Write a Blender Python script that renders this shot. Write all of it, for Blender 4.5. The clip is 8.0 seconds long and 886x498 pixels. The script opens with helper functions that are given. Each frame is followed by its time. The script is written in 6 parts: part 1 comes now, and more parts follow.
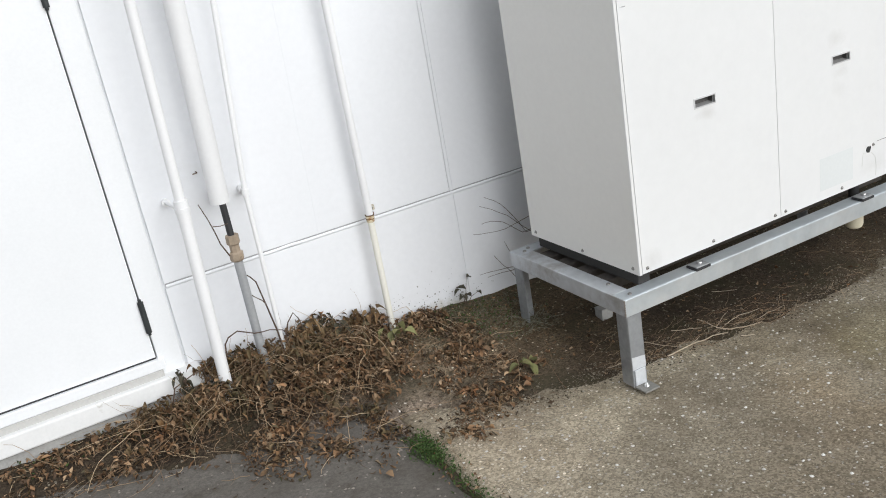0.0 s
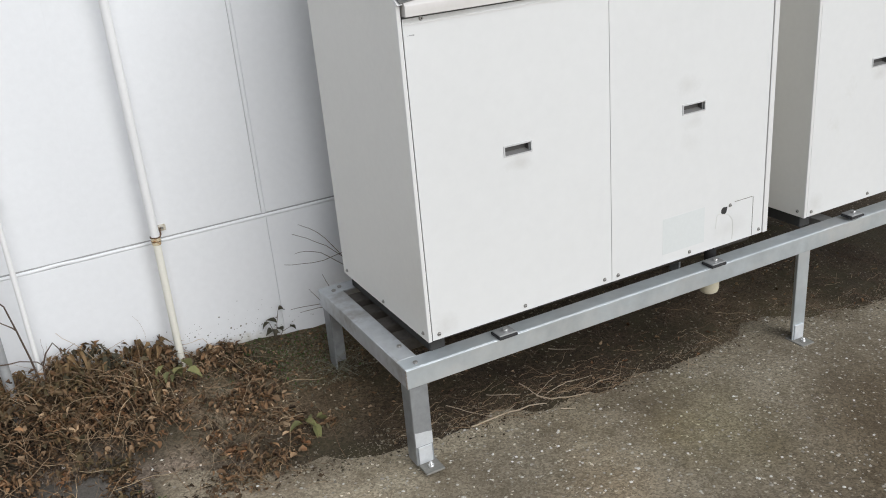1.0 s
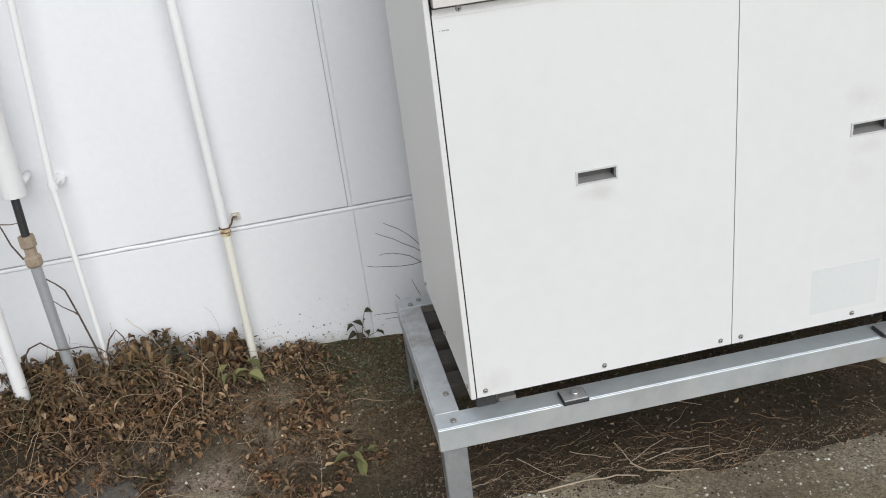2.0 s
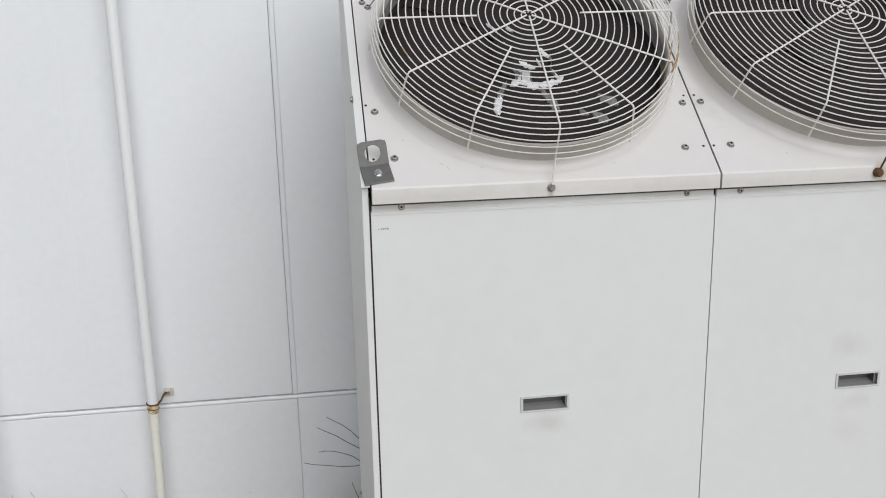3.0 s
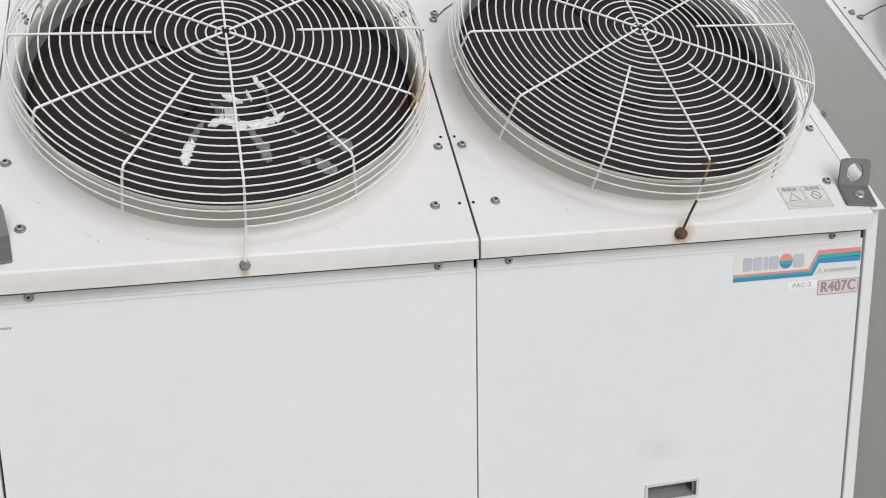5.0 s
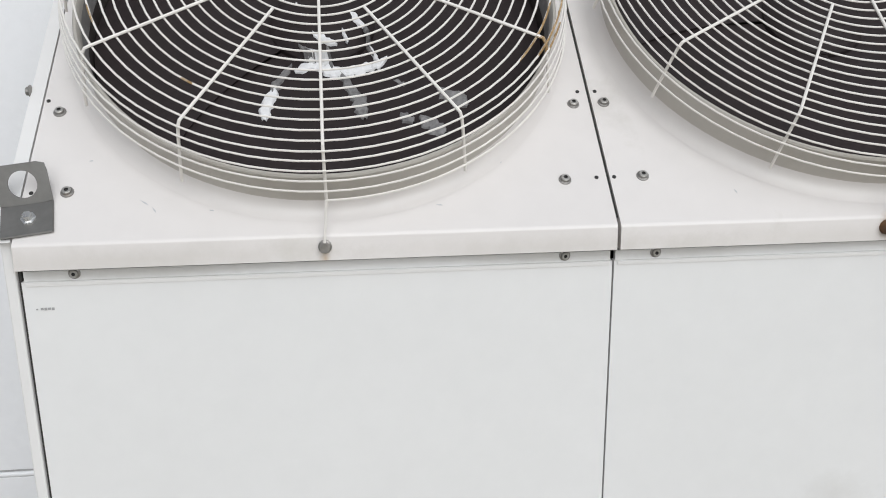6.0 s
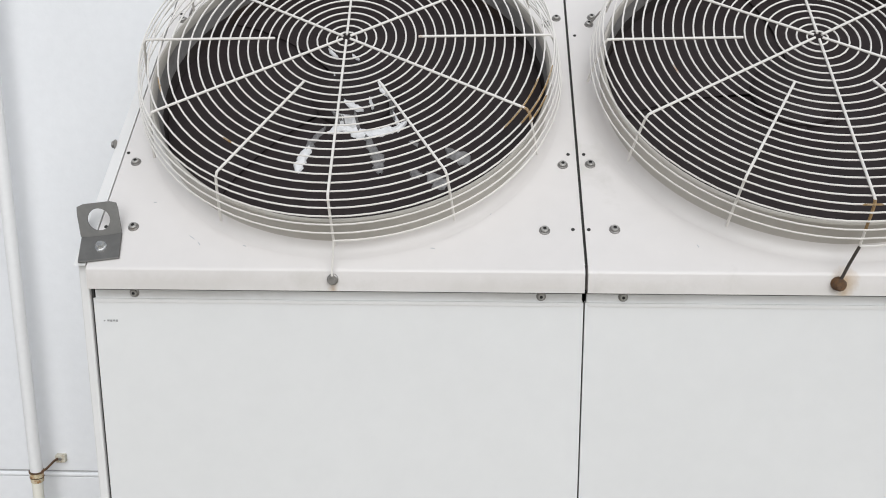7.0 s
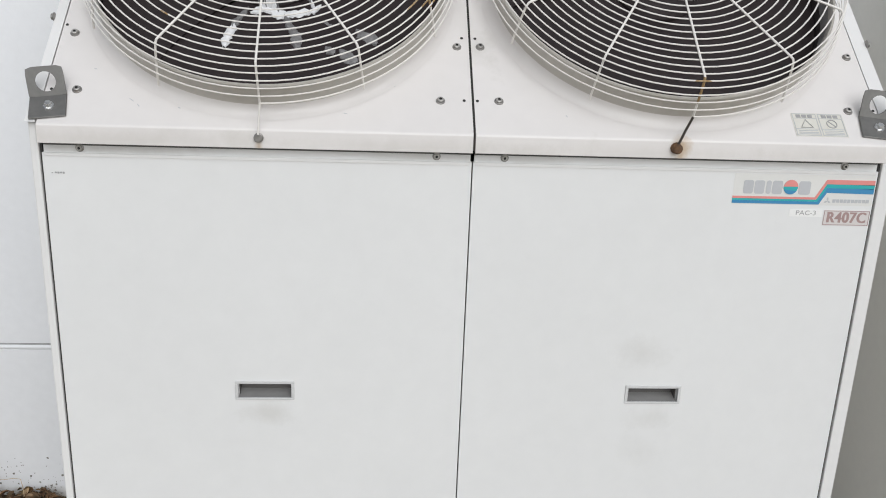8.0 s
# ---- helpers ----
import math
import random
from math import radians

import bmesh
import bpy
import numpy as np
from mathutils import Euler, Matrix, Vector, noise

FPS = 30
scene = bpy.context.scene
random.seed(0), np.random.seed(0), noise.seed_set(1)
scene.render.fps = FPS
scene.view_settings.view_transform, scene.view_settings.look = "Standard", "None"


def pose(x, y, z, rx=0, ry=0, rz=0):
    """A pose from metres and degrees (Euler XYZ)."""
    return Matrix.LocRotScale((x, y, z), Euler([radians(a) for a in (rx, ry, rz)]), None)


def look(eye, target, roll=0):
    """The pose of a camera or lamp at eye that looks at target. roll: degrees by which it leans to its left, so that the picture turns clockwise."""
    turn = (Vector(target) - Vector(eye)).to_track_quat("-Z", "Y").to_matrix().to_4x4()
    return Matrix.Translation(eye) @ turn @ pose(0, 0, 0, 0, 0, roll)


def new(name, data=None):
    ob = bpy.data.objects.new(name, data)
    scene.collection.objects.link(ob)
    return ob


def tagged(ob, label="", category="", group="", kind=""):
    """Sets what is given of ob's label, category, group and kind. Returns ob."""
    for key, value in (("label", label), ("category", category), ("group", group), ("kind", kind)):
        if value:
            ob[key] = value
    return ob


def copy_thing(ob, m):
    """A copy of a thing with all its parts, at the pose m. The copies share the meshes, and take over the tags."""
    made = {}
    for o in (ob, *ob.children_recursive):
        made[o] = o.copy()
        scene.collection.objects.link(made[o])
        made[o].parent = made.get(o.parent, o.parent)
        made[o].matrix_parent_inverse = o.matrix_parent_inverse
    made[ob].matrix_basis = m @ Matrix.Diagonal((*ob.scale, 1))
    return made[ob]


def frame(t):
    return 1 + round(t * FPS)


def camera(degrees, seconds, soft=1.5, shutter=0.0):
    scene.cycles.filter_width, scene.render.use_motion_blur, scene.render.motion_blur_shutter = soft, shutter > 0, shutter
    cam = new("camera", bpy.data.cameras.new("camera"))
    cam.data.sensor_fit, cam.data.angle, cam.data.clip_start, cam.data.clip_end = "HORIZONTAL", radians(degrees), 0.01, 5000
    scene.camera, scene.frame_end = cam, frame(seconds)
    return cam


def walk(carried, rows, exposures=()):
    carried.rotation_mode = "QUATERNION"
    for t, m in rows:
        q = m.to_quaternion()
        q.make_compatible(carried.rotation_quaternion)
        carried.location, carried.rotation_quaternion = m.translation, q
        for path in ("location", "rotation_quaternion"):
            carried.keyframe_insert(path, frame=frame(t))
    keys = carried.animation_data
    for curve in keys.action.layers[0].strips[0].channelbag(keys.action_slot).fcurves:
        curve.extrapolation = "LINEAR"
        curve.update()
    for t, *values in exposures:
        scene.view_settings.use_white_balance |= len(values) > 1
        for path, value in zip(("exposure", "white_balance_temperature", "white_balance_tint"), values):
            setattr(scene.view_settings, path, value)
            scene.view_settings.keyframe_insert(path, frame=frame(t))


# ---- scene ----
cam = camera(52.8, 8.0, 1.0)
PATH = [
    (0, (-1.8417, -2.2840, 1.6817), (-1.0324, -0.5917, 0.9891), -10.29),
    (0.3, (-1.5464, -2.2596, 1.6654), (-0.6977, -0.5909, 0.9617), -10.25),
    (0.5, (-1.3642, -2.2479, 1.6808), (-0.5163, -0.5770, 0.9787), -8.80),
    (0.7, (-1.2298, -2.2521, 1.7153), (-0.3981, -0.5819, 0.9957), -7.31),
    (1, (-1.0308, -2.1764, 1.6920), (-0.2044, -0.5222, 0.9300), -5.13),
    (1.2, (-0.9003, -2.0903, 1.6635), (-0.0979, -0.4369, 0.8741), -4.52),
    (2.3, (-0.2028, -1.7942, 1.6988), (-0.0715, 0.0130, 0.8532), -7.84),
    (2.5, (-0.1869, -1.7740, 1.6777), (0.0167, 0.0722, 0.9351), -5.45),
    (2.7, (-0.1336, -1.7484, 1.6753), (0.0905, 0.1323, 1.0336), -3.88),
    (2.8, (-0.1382, -1.7158, 1.6797), (0.1248, 0.1788, 1.0967), -2.78),
    (3, (-0.1076, -1.6385, 1.6885), (0.1715, 0.2814, 1.2004), -1.15),
    (3.2, (-0.0742, -1.5899, 1.7002), (0.2037, 0.3468, 1.2825), -0.15),
    (3.5, (-0.0105, -1.5235, 1.6927), (0.3040, 0.4113, 1.2956), 0.84),
    (3.8, (0.0729, -1.4819, 1.6955), (0.4637, 0.4368, 1.2888), 1.41),
    (4, (0.1468, -1.4569, 1.6944), (0.5808, 0.4533, 1.2893), 1.46),
    (4.2, (0.1827, -1.4381, 1.6953), (0.6655, 0.4609, 1.2958), 1.36),
    (5.3, (0.3289, -1.1356, 1.6392), (0.8005, 0.7540, 1.1852), -1.71),
    (5.5, (0.3403, -1.0519, 1.6254), (0.7704, 0.8403, 1.1387), -1.55),
    (5.7, (0.3363, -1.0075, 1.6270), (0.7186, 0.8845, 1.1050), -0.86),
    (6, (0.3729, -0.9989, 1.6565), (0.5644, 0.9162, 1.1102), -0.46),
    (6.3, (0.4481, -1.0303, 1.6669), (0.4136, 0.9123, 1.1901), -0.78),
    (6.5, (0.5154, -1.0635, 1.6824), (0.3667, 0.8808, 1.2369), -0.78),
    (6.7, (0.5345, -1.0992, 1.6876), (0.3787, 0.8474, 1.2573), -0.77),
    (7, (0.5371, -1.1792, 1.6890), (0.4509, 0.7698, 1.2503), -0.15),
    (7.3, (0.5196, -1.2994, 1.6639), (0.5094, 0.6491, 1.2143), 0.86),
    (7.5, (0.4826, -1.3655, 1.6752), (0.5448, 0.5763, 1.1997), 1.80),
    (7.7, (0.5046, -1.4039, 1.6814), (0.5807, 0.5296, 1.1751), 1.98),
    (8, (0.5281, -1.4230, 1.6522), (0.6712, 0.4785, 1.0487), 2.26),
]
EXPOSURES = [(0.0, 0.28), (0.5, 0.06), (1.0, 0.07), (2.5, 0.1), (3.0, -0.18), (3.5, -0.22), (4.2, -0.15), (5.5, 0.0), (6.5, -0.03), (8.0, -0.05)]
walk(cam, [(t, look(eye, target, roll)) for t, eye, target, roll in PATH], EXPOSURES)

# ---- light ----
SUN_EL, SUN_AZ = 34.0, 169.0
world = bpy.data.worlds.new("world")
scene.world = world
world.use_nodes = True
wn, wl = world.node_tree.nodes, world.node_tree.links
wn.clear()
sky = wn.new("ShaderNodeTexSky")
sky.sky_type, sky.sun_disc = "NISHITA", False
sky.sun_elevation, sky.sun_rotation = radians(SUN_EL), radians(SUN_AZ)
sky.air_density, sky.dust_density, sky.ozone_density = 1.0, 1.0, 1.0
grey = wn.new("ShaderNodeHueSaturation")
grey.inputs["Saturation"].default_value = 0.3
back = wn.new("ShaderNodeBackground")
back.inputs["Strength"].default_value = 0.095
wout = wn.new("ShaderNodeOutputWorld")
wl.new(sky.outputs["Color"], grey.inputs["Color"])
wl.new(grey.outputs["Color"], back.inputs["Color"])
wl.new(back.outputs["Background"], wout.inputs["Surface"])
sun_data = bpy.data.lights.new("sun", "SUN")
sun_data.energy, sun_data.angle, sun_data.color = 2.1, radians(60), (0.965, 0.985, 1.0)
sun = new("sun", sun_data)
SUN_DIR = Vector((math.cos(radians(SUN_EL)) * math.sin(radians(SUN_AZ)), math.cos(radians(SUN_EL)) * math.cos(radians(SUN_AZ)), math.sin(radians(SUN_EL))))
sun.matrix_world = look(SUN_DIR * 10, (0, 0, 0))


# ---- materials ----
def surf(name, col, rough=0.5, metal=0.0, var=0.06, coarse=3.0, fine=90.0, bump=0.08, bump_scale=220.0,
         stain=None, stain_scale=6.0, stain_lo=0.6, stain_hi=0.75, island=0.0, spec=0.5, rvar=0.08, smudges=(), smudge_col=(0.4, 0.38, 0.34)):
    """Paint, metal, plastic: two scales of tone, fine relief, and stains with a shape of their own."""
    m = bpy.data.materials.new(name)
    m.use_nodes = True
    n, l = m.node_tree.nodes, m.node_tree.links
    b = n["Principled BSDF"]
    tc, info = n.new("ShaderNodeTexCoord"), n.new("ShaderNodeObjectInfo")
    off = n.new("ShaderNodeVectorMath")
    off.operation = "ADD"
    mul = n.new("ShaderNodeMath")
    mul.operation, mul.inputs[1].default_value = "MULTIPLY", 31.7
    l.new(info.outputs["Random"], mul.inputs[0])
    l.new(tc.outputs["Object"], off.inputs[0])
    l.new(mul.outputs[0], off.inputs[1])
    vec = off.outputs[0]

    def noise_tex(scale, detail, rough_n=0.55):
        t = n.new("ShaderNodeTexNoise")
        t.inputs["Scale"].default_value, t.inputs["Detail"].default_value, t.inputs["Roughness"].default_value = scale, detail, rough_n
        l.new(vec, t.inputs["Vector"])
        return t.outputs["Fac"]

    nc, nf = noise_tex(coarse, 4), noise_tex(fine, 3)
    add = n.new("ShaderNodeMath")
    add.operation = "ADD"
    l.new(nc, add.inputs[0]), l.new(nf, add.inputs[1])
    rng = n.new("ShaderNodeMapRange")
    rng.inputs["From Min"].default_value, rng.inputs["From Max"].default_value = 0.6, 1.4
    rng.inputs["To Min"].default_value, rng.inputs["To Max"].default_value = 1 - var, 1 + var
    l.new(add.outputs[0], rng.inputs["Value"])
    hsv = n.new("ShaderNodeHueSaturation")
    hsv.inputs["Color"].default_value = (*col, 1)
    l.new(rng.outputs[0], hsv.inputs["Value"])
    colour = hsv.outputs["Color"]
    if island:
        geo = n.new("ShaderNodeNewGeometry")
        r2 = n.new("ShaderNodeMapRange")
        r2.inputs["To Min"].default_value, r2.inputs["To Max"].default_value = 1 - island, 1 + island
        l.new(geo.outputs["Random Per Island"], r2.inputs["Value"])
        h2 = n.new("ShaderNodeHueSaturation")
        l.new(colour, h2.inputs["Color"]), l.new(r2.outputs[0], h2.inputs["Value"])
        h2.inputs["Hue"].default_value = 0.5
        colour = h2.outputs["Color"]
    if stain:
        ns = noise_tex(stain_scale, 6, 0.65)
        ramp = n.new("ShaderNodeValToRGB")
        ramp.color_ramp.elements[0].position, ramp.color_ramp.elements[1].position = stain_lo, stain_hi
        l.new(ns, ramp.inputs["Fac"])
        mix = n.new("ShaderNodeMix")
        mix.data_type = "RGBA"
        mix.inputs["B"].default_value = (*stain, 1)
        l.new(ramp.outputs["Color"], mix.inputs["Factor"]), l.new(colour, mix.inputs["A"])
        colour = mix.outputs["Result"]
    for sx, sz, rx, rz, force, *own in smudges:
        sc = n.new("ShaderNodeVectorMath")
        sc.operation = "MULTIPLY_ADD"
        sc.inputs[1].default_value, sc.inputs[2].default_value = (1 / rx, 0, 1 / rz), (-sx / rx, 0, -sz / rz)
        l.new(tc.outputs["Object"], sc.inputs[0])
        ln = n.new("ShaderNodeVectorMath")
        ln.operation = "LENGTH"
        l.new(sc.outputs[0], ln.inputs[0])
        wv = n.new("ShaderNodeMath")
        wv.operation, wv.inputs[1].default_value = "ADD", -0.5
        l.new(noise_tex(26, 5, 0.7), wv.inputs[0])
        w2 = n.new("ShaderNodeMath")
        w2.operation, w2.inputs[1].default_value = "MULTIPLY_ADD", 1.6
        l.new(wv.outputs[0], w2.inputs[0]), l.new(ln.outputs["Value"], w2.inputs[2])
        mr = n.new("ShaderNodeMapRange")
        mr.inputs["From Min"].default_value, mr.inputs["From Max"].default_value = 1.0, 0.1
        mr.inputs["To Min"].default_value, mr.inputs["To Max"].default_value = 0.0, force
        l.new(w2.outputs[0], mr.inputs["Value"])
        mx = n.new("ShaderNodeMix")
        mx.data_type = "RGBA"
        mx.inputs["B"].default_value = (*(own[0] if own else smudge_col), 1)
        l.new(mr.outputs[0], mx.inputs["Factor"]), l.new(colour, mx.inputs["A"])
        colour = mx.outputs["Result"]
    l.new(colour, b.inputs["Base Color"])
    rr = n.new("ShaderNodeMapRange")
    rr.inputs["To Min"].default_value, rr.inputs["To Max"].default_value = rough - rvar, rough + rvar
    l.new(nc, rr.inputs["Value"])
    l.new(rr.outputs[0], b.inputs["Roughness"])
    b.inputs["Metallic"].default_value = metal
    b.inputs["Specular IOR Level"].default_value = spec
    if bump:
        bp = n.new("ShaderNodeBump")
        bp.inputs["Strength"].default_value, bp.inputs["Distance"].default_value = bump, 0.002
        l.new(noise_tex(bump_scale, 4), bp.inputs["Height"])
        l.new(bp.outputs["Normal"], b.inputs["Normal"])
    return m


def leafy(name, cols, rough=0.8, mottled=False):
    """Leaves: each one its own tone out of a few colours; mottled: rusty, beige and olive clumps."""
    m = surf(name, cols[0], rough, var=0.2, coarse=20, fine=150, bump=0.25, bump_scale=120)
    n, l = m.node_tree.nodes, m.node_tree.links
    b = n["Principled BSDF"]
    geo, ramp = n.new("ShaderNodeNewGeometry"), n.new("ShaderNodeValToRGB")
    els = ramp.color_ramp.elements
    while len(els) < len(cols):
        els.new(0.5)
    for i, c in enumerate(cols):
        els[i].position, els[i].color = i / (len(cols) - 1), (*c, 1)
    l.new(geo.outputs["Random Per Island"], ramp.inputs["Fac"])
    hs = next(x for x in n if x.bl_idname == "ShaderNodeHueSaturation")
    l.new(ramp.outputs["Color"], hs.inputs["Color"])
    if mottled:
        tc, nz = n.new("ShaderNodeTexCoord"), n.new("ShaderNodeTexNoise")
        nz.inputs["Scale"].default_value, nz.inputs["Detail"].default_value = 7.0, 3.0
        l.new(tc.outputs["Object"], nz.inputs["Vector"])
        clump = n.new("ShaderNodeValToRGB")
        ce = clump.color_ramp.elements
        ce.new(0.45), ce.new(0.55)
        for e, (at, col) in zip(ce, ((0.34, (0.48, 0.58, 0.48)), (0.45, (1.0, 1.0, 1.0)), (0.55, (1.0, 1.06, 1.12)), (0.68, (1.08, 0.90, 0.76)))):
            e.position, e.color = at, (*col, 1)
        l.new(nz.outputs["Fac"], clump.inputs["Fac"])
        mix = n.new("ShaderNodeMix")
        mix.data_type, mix.blend_type = "RGBA", "MULTIPLY"
        mix.inputs["Factor"].default_value = 1.0
        l.new(ramp.outputs["Color"], mix.inputs["A"])
        l.new(clump.outputs["Color"], mix.inputs["B"])
        l.new(mix.outputs["Result"], hs.inputs["Color"])
    b.inputs["Subsurface Weight"].default_value = 0.0
    return m


def ground_mat(name, dark, light, chip, chip_scale, chips, patch, patch_scale, bump, moss=None, cells=0.0, tinted=()):
    """Concrete and soil: patches, grain, small stones in cells, and darker or dusty patches (x, y, radius, tint)."""
    m = bpy.data.materials.new(name)
    m.use_nodes = True
    n, l = m.node_tree.nodes, m.node_tree.links
    b = n["Principled BSDF"]
    tc = n.new("ShaderNodeTexCoord")

    def noise_tex(scale, detail, rough_n=0.6):
        t = n.new("ShaderNodeTexNoise")
        t.inputs["Scale"].default_value, t.inputs["Detail"].default_value, t.inputs["Roughness"].default_value = scale, detail, rough_n
        l.new(tc.outputs["Object"], t.inputs["Vector"])
        return t.outputs["Fac"]

    def ramp_of(src, lo, hi, a, c):
        r = n.new("ShaderNodeValToRGB")
        r.color_ramp.elements[0].position, r.color_ramp.elements[1].position = lo, hi
        r.color_ramp.elements[0].color, r.color_ramp.elements[1].color = (*a, 1), (*c, 1)
        l.new(src, r.inputs["Fac"])
        return r.outputs["Color"]

    def blend(fac, a, c, mode="MIX"):
        x = n.new("ShaderNodeMix")
        x.data_type, x.blend_type = "RGBA", mode
        for s, key in ((fac, "Factor"), (a, "A"), (c, "B")):
            if isinstance(s, (tuple, float)):
                x.inputs[key].default_value = s
            else:
                l.new(s, x.inputs[key])
        return x.outputs["Result"]

    def calc(op, a, c):
        x = n.new("ShaderNodeMath")
        x.operation = op
        for i, s in enumerate((a, c)):
            if isinstance(s, float):
                x.inputs[i].default_value = s
            else:
                l.new(s, x.inputs[i])
        return x.outputs[0]

    def voronoi(scale):
        v = n.new("ShaderNodeTexVoronoi")
        v.inputs["Scale"].default_value = scale
        warp = n.new("ShaderNodeVectorMath")
        warp.operation = "MULTIPLY_ADD"
        t = n.new("ShaderNodeTexNoise")
        t.inputs["Scale"].default_value, t.inputs["Detail"].default_value = scale * 1.3, 2
        l.new(tc.outputs["Object"], t.inputs["Vector"])
        l.new(t.outputs["Color"], warp.inputs[0])
        warp.inputs[1].default_value = (0.9 / scale,) * 3
        l.new(tc.outputs["Object"], warp.inputs[2])
        l.new(warp.outputs[0], v.inputs["Vector"])
        sep = n.new("ShaderNodeSeparateColor")
        l.new(v.outputs["Color"], sep.inputs["Color"])
        return v.outputs["Distance"], sep.outputs["Red"], sep.outputs["Green"]

    base = ramp_of(noise_tex(70, 9, 0.8), 0.36, 0.66, dark, light)
    if cells:
        d2, r2, g2 = voronoi(chip_scale * 1.9)
        base = blend(cells, base, ramp_of(r2, 0.15, 0.95, [c * 0.55 for c in dark], [c * 1.25 for c in light]))
    base = blend(ramp_of(noise_tex(patch_scale, 6, 0.65), 0.44, 0.66, (0, 0, 0), (0.9, 0.9, 0.9)), base, blend(0.65, base, (*patch, 1)))
    base = blend(ramp_of(noise_tex(patch_scale * 4.7, 5, 0.65), 0.52, 0.7, (0, 0, 0), (0.6, 0.6, 0.6)), base, blend(1.0, base, (0.6, 0.57, 0.5, 1), "MULTIPLY"))
    dist, red, green = voronoi(chip_scale)
    both = calc("MULTIPLY", calc("GREATER_THAN", red, 1.0 - chips), calc("LESS_THAN", dist, 0.42))
    tone = blend(green, (*[c * 0.4 for c in chip], 1), (*chip, 1))
    colour = blend(both, base, tone)
    for wx, wy, wr, wc in tinted:
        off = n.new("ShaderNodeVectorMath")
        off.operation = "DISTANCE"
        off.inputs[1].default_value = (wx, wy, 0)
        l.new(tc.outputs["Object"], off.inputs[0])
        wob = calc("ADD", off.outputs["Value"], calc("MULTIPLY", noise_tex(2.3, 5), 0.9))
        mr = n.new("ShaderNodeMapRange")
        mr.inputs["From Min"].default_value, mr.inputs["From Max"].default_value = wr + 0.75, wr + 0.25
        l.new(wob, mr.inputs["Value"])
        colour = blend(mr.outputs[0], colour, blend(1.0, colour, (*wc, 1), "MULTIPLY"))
    if moss:
        colour = blend(ramp_of(noise_tex(3.1, 6), 0.47, 0.64, (0, 0, 0), (0.6, 0.6, 0.6)), colour, (*moss, 1))
    l.new(colour, b.inputs["Base Color"])
    b.inputs["Roughness"].default_value = 0.88
    b.inputs["Specular IOR Level"].default_value = 0.3
    hgt = calc("ADD", calc("MULTIPLY", both, 0.35), noise_tex(190, 6, 0.75))
    bp = n.new("ShaderNodeBump")
    bp.inputs["Strength"].default_value, bp.inputs["Distance"].default_value = bump, 0.004
    l.new(hgt, bp.inputs["Height"])
    l.new(bp.outputs["Normal"], b.inputs["Normal"])
    return m


WALL = surf("white_wall_paint", (0.80, 0.81, 0.83), 0.42, var=0.03, coarse=1.6, fine=40, bump=0.12, bump_scale=130,
            stain=(0.70, 0.70, 0.69), stain_scale=2.2, stain_lo=0.62, stain_hi=0.9)
WALL_LOW = surf("white_wall_paint_low", (0.80, 0.81, 0.83), 0.42, var=0.03, coarse=1.6, fine=40, bump=0.12, bump_scale=130,
                stain=(0.70, 0.70, 0.69), stain_scale=2.2, stain_lo=0.62, stain_hi=0.9, smudge_col=(0.46, 0.42, 0.34),
                smudges=((0.36, 0.085, 0.24, 0.05, 0.75), (0.55, 0.07, 0.12, 0.05, 0.6), (-0.1, 0.15, 0.3, 0.06, 0.4)))
TRIM = surf("white_trim_paint", (0.82, 0.83, 0.84), 0.35, var=0.03, bump=0.05)
PIPE_WHITE = surf("white_pipe_paint", (0.83, 0.83, 0.83), 0.38, var=0.03, bump=0.05)
PIPE_OLD = surf("yellowed_pipe_paint", (0.80, 0.78, 0.70), 0.45, var=0.05, bump=0.06, stain=(0.55, 0.40, 0.2), stain_scale=14,
                stain_lo=0.66, stain_hi=0.8)
STRIP_TONE = (0.50, 0.475, 0.43)
UNIT = surf("off_white_enamel", (0.765, 0.760, 0.752), 0.36, var=0.022, coarse=2.5, fine=30, bump=0.02, bump_scale=60,
            stain=(0.60, 0.585, 0.55), stain_scale=3.6, stain_lo=0.66, stain_hi=0.95)
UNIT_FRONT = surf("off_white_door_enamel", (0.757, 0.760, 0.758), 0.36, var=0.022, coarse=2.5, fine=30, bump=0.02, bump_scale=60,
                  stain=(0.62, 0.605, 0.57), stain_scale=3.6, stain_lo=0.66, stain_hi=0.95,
                  # the last three, at 1.338, are darker bands along the top flange
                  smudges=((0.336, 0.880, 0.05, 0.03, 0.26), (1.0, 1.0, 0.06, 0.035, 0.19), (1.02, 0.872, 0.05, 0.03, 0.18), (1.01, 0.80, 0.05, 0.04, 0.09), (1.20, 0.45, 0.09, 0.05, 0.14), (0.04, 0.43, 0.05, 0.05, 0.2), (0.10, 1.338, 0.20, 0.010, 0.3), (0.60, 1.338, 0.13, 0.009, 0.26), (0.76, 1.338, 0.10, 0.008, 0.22)))
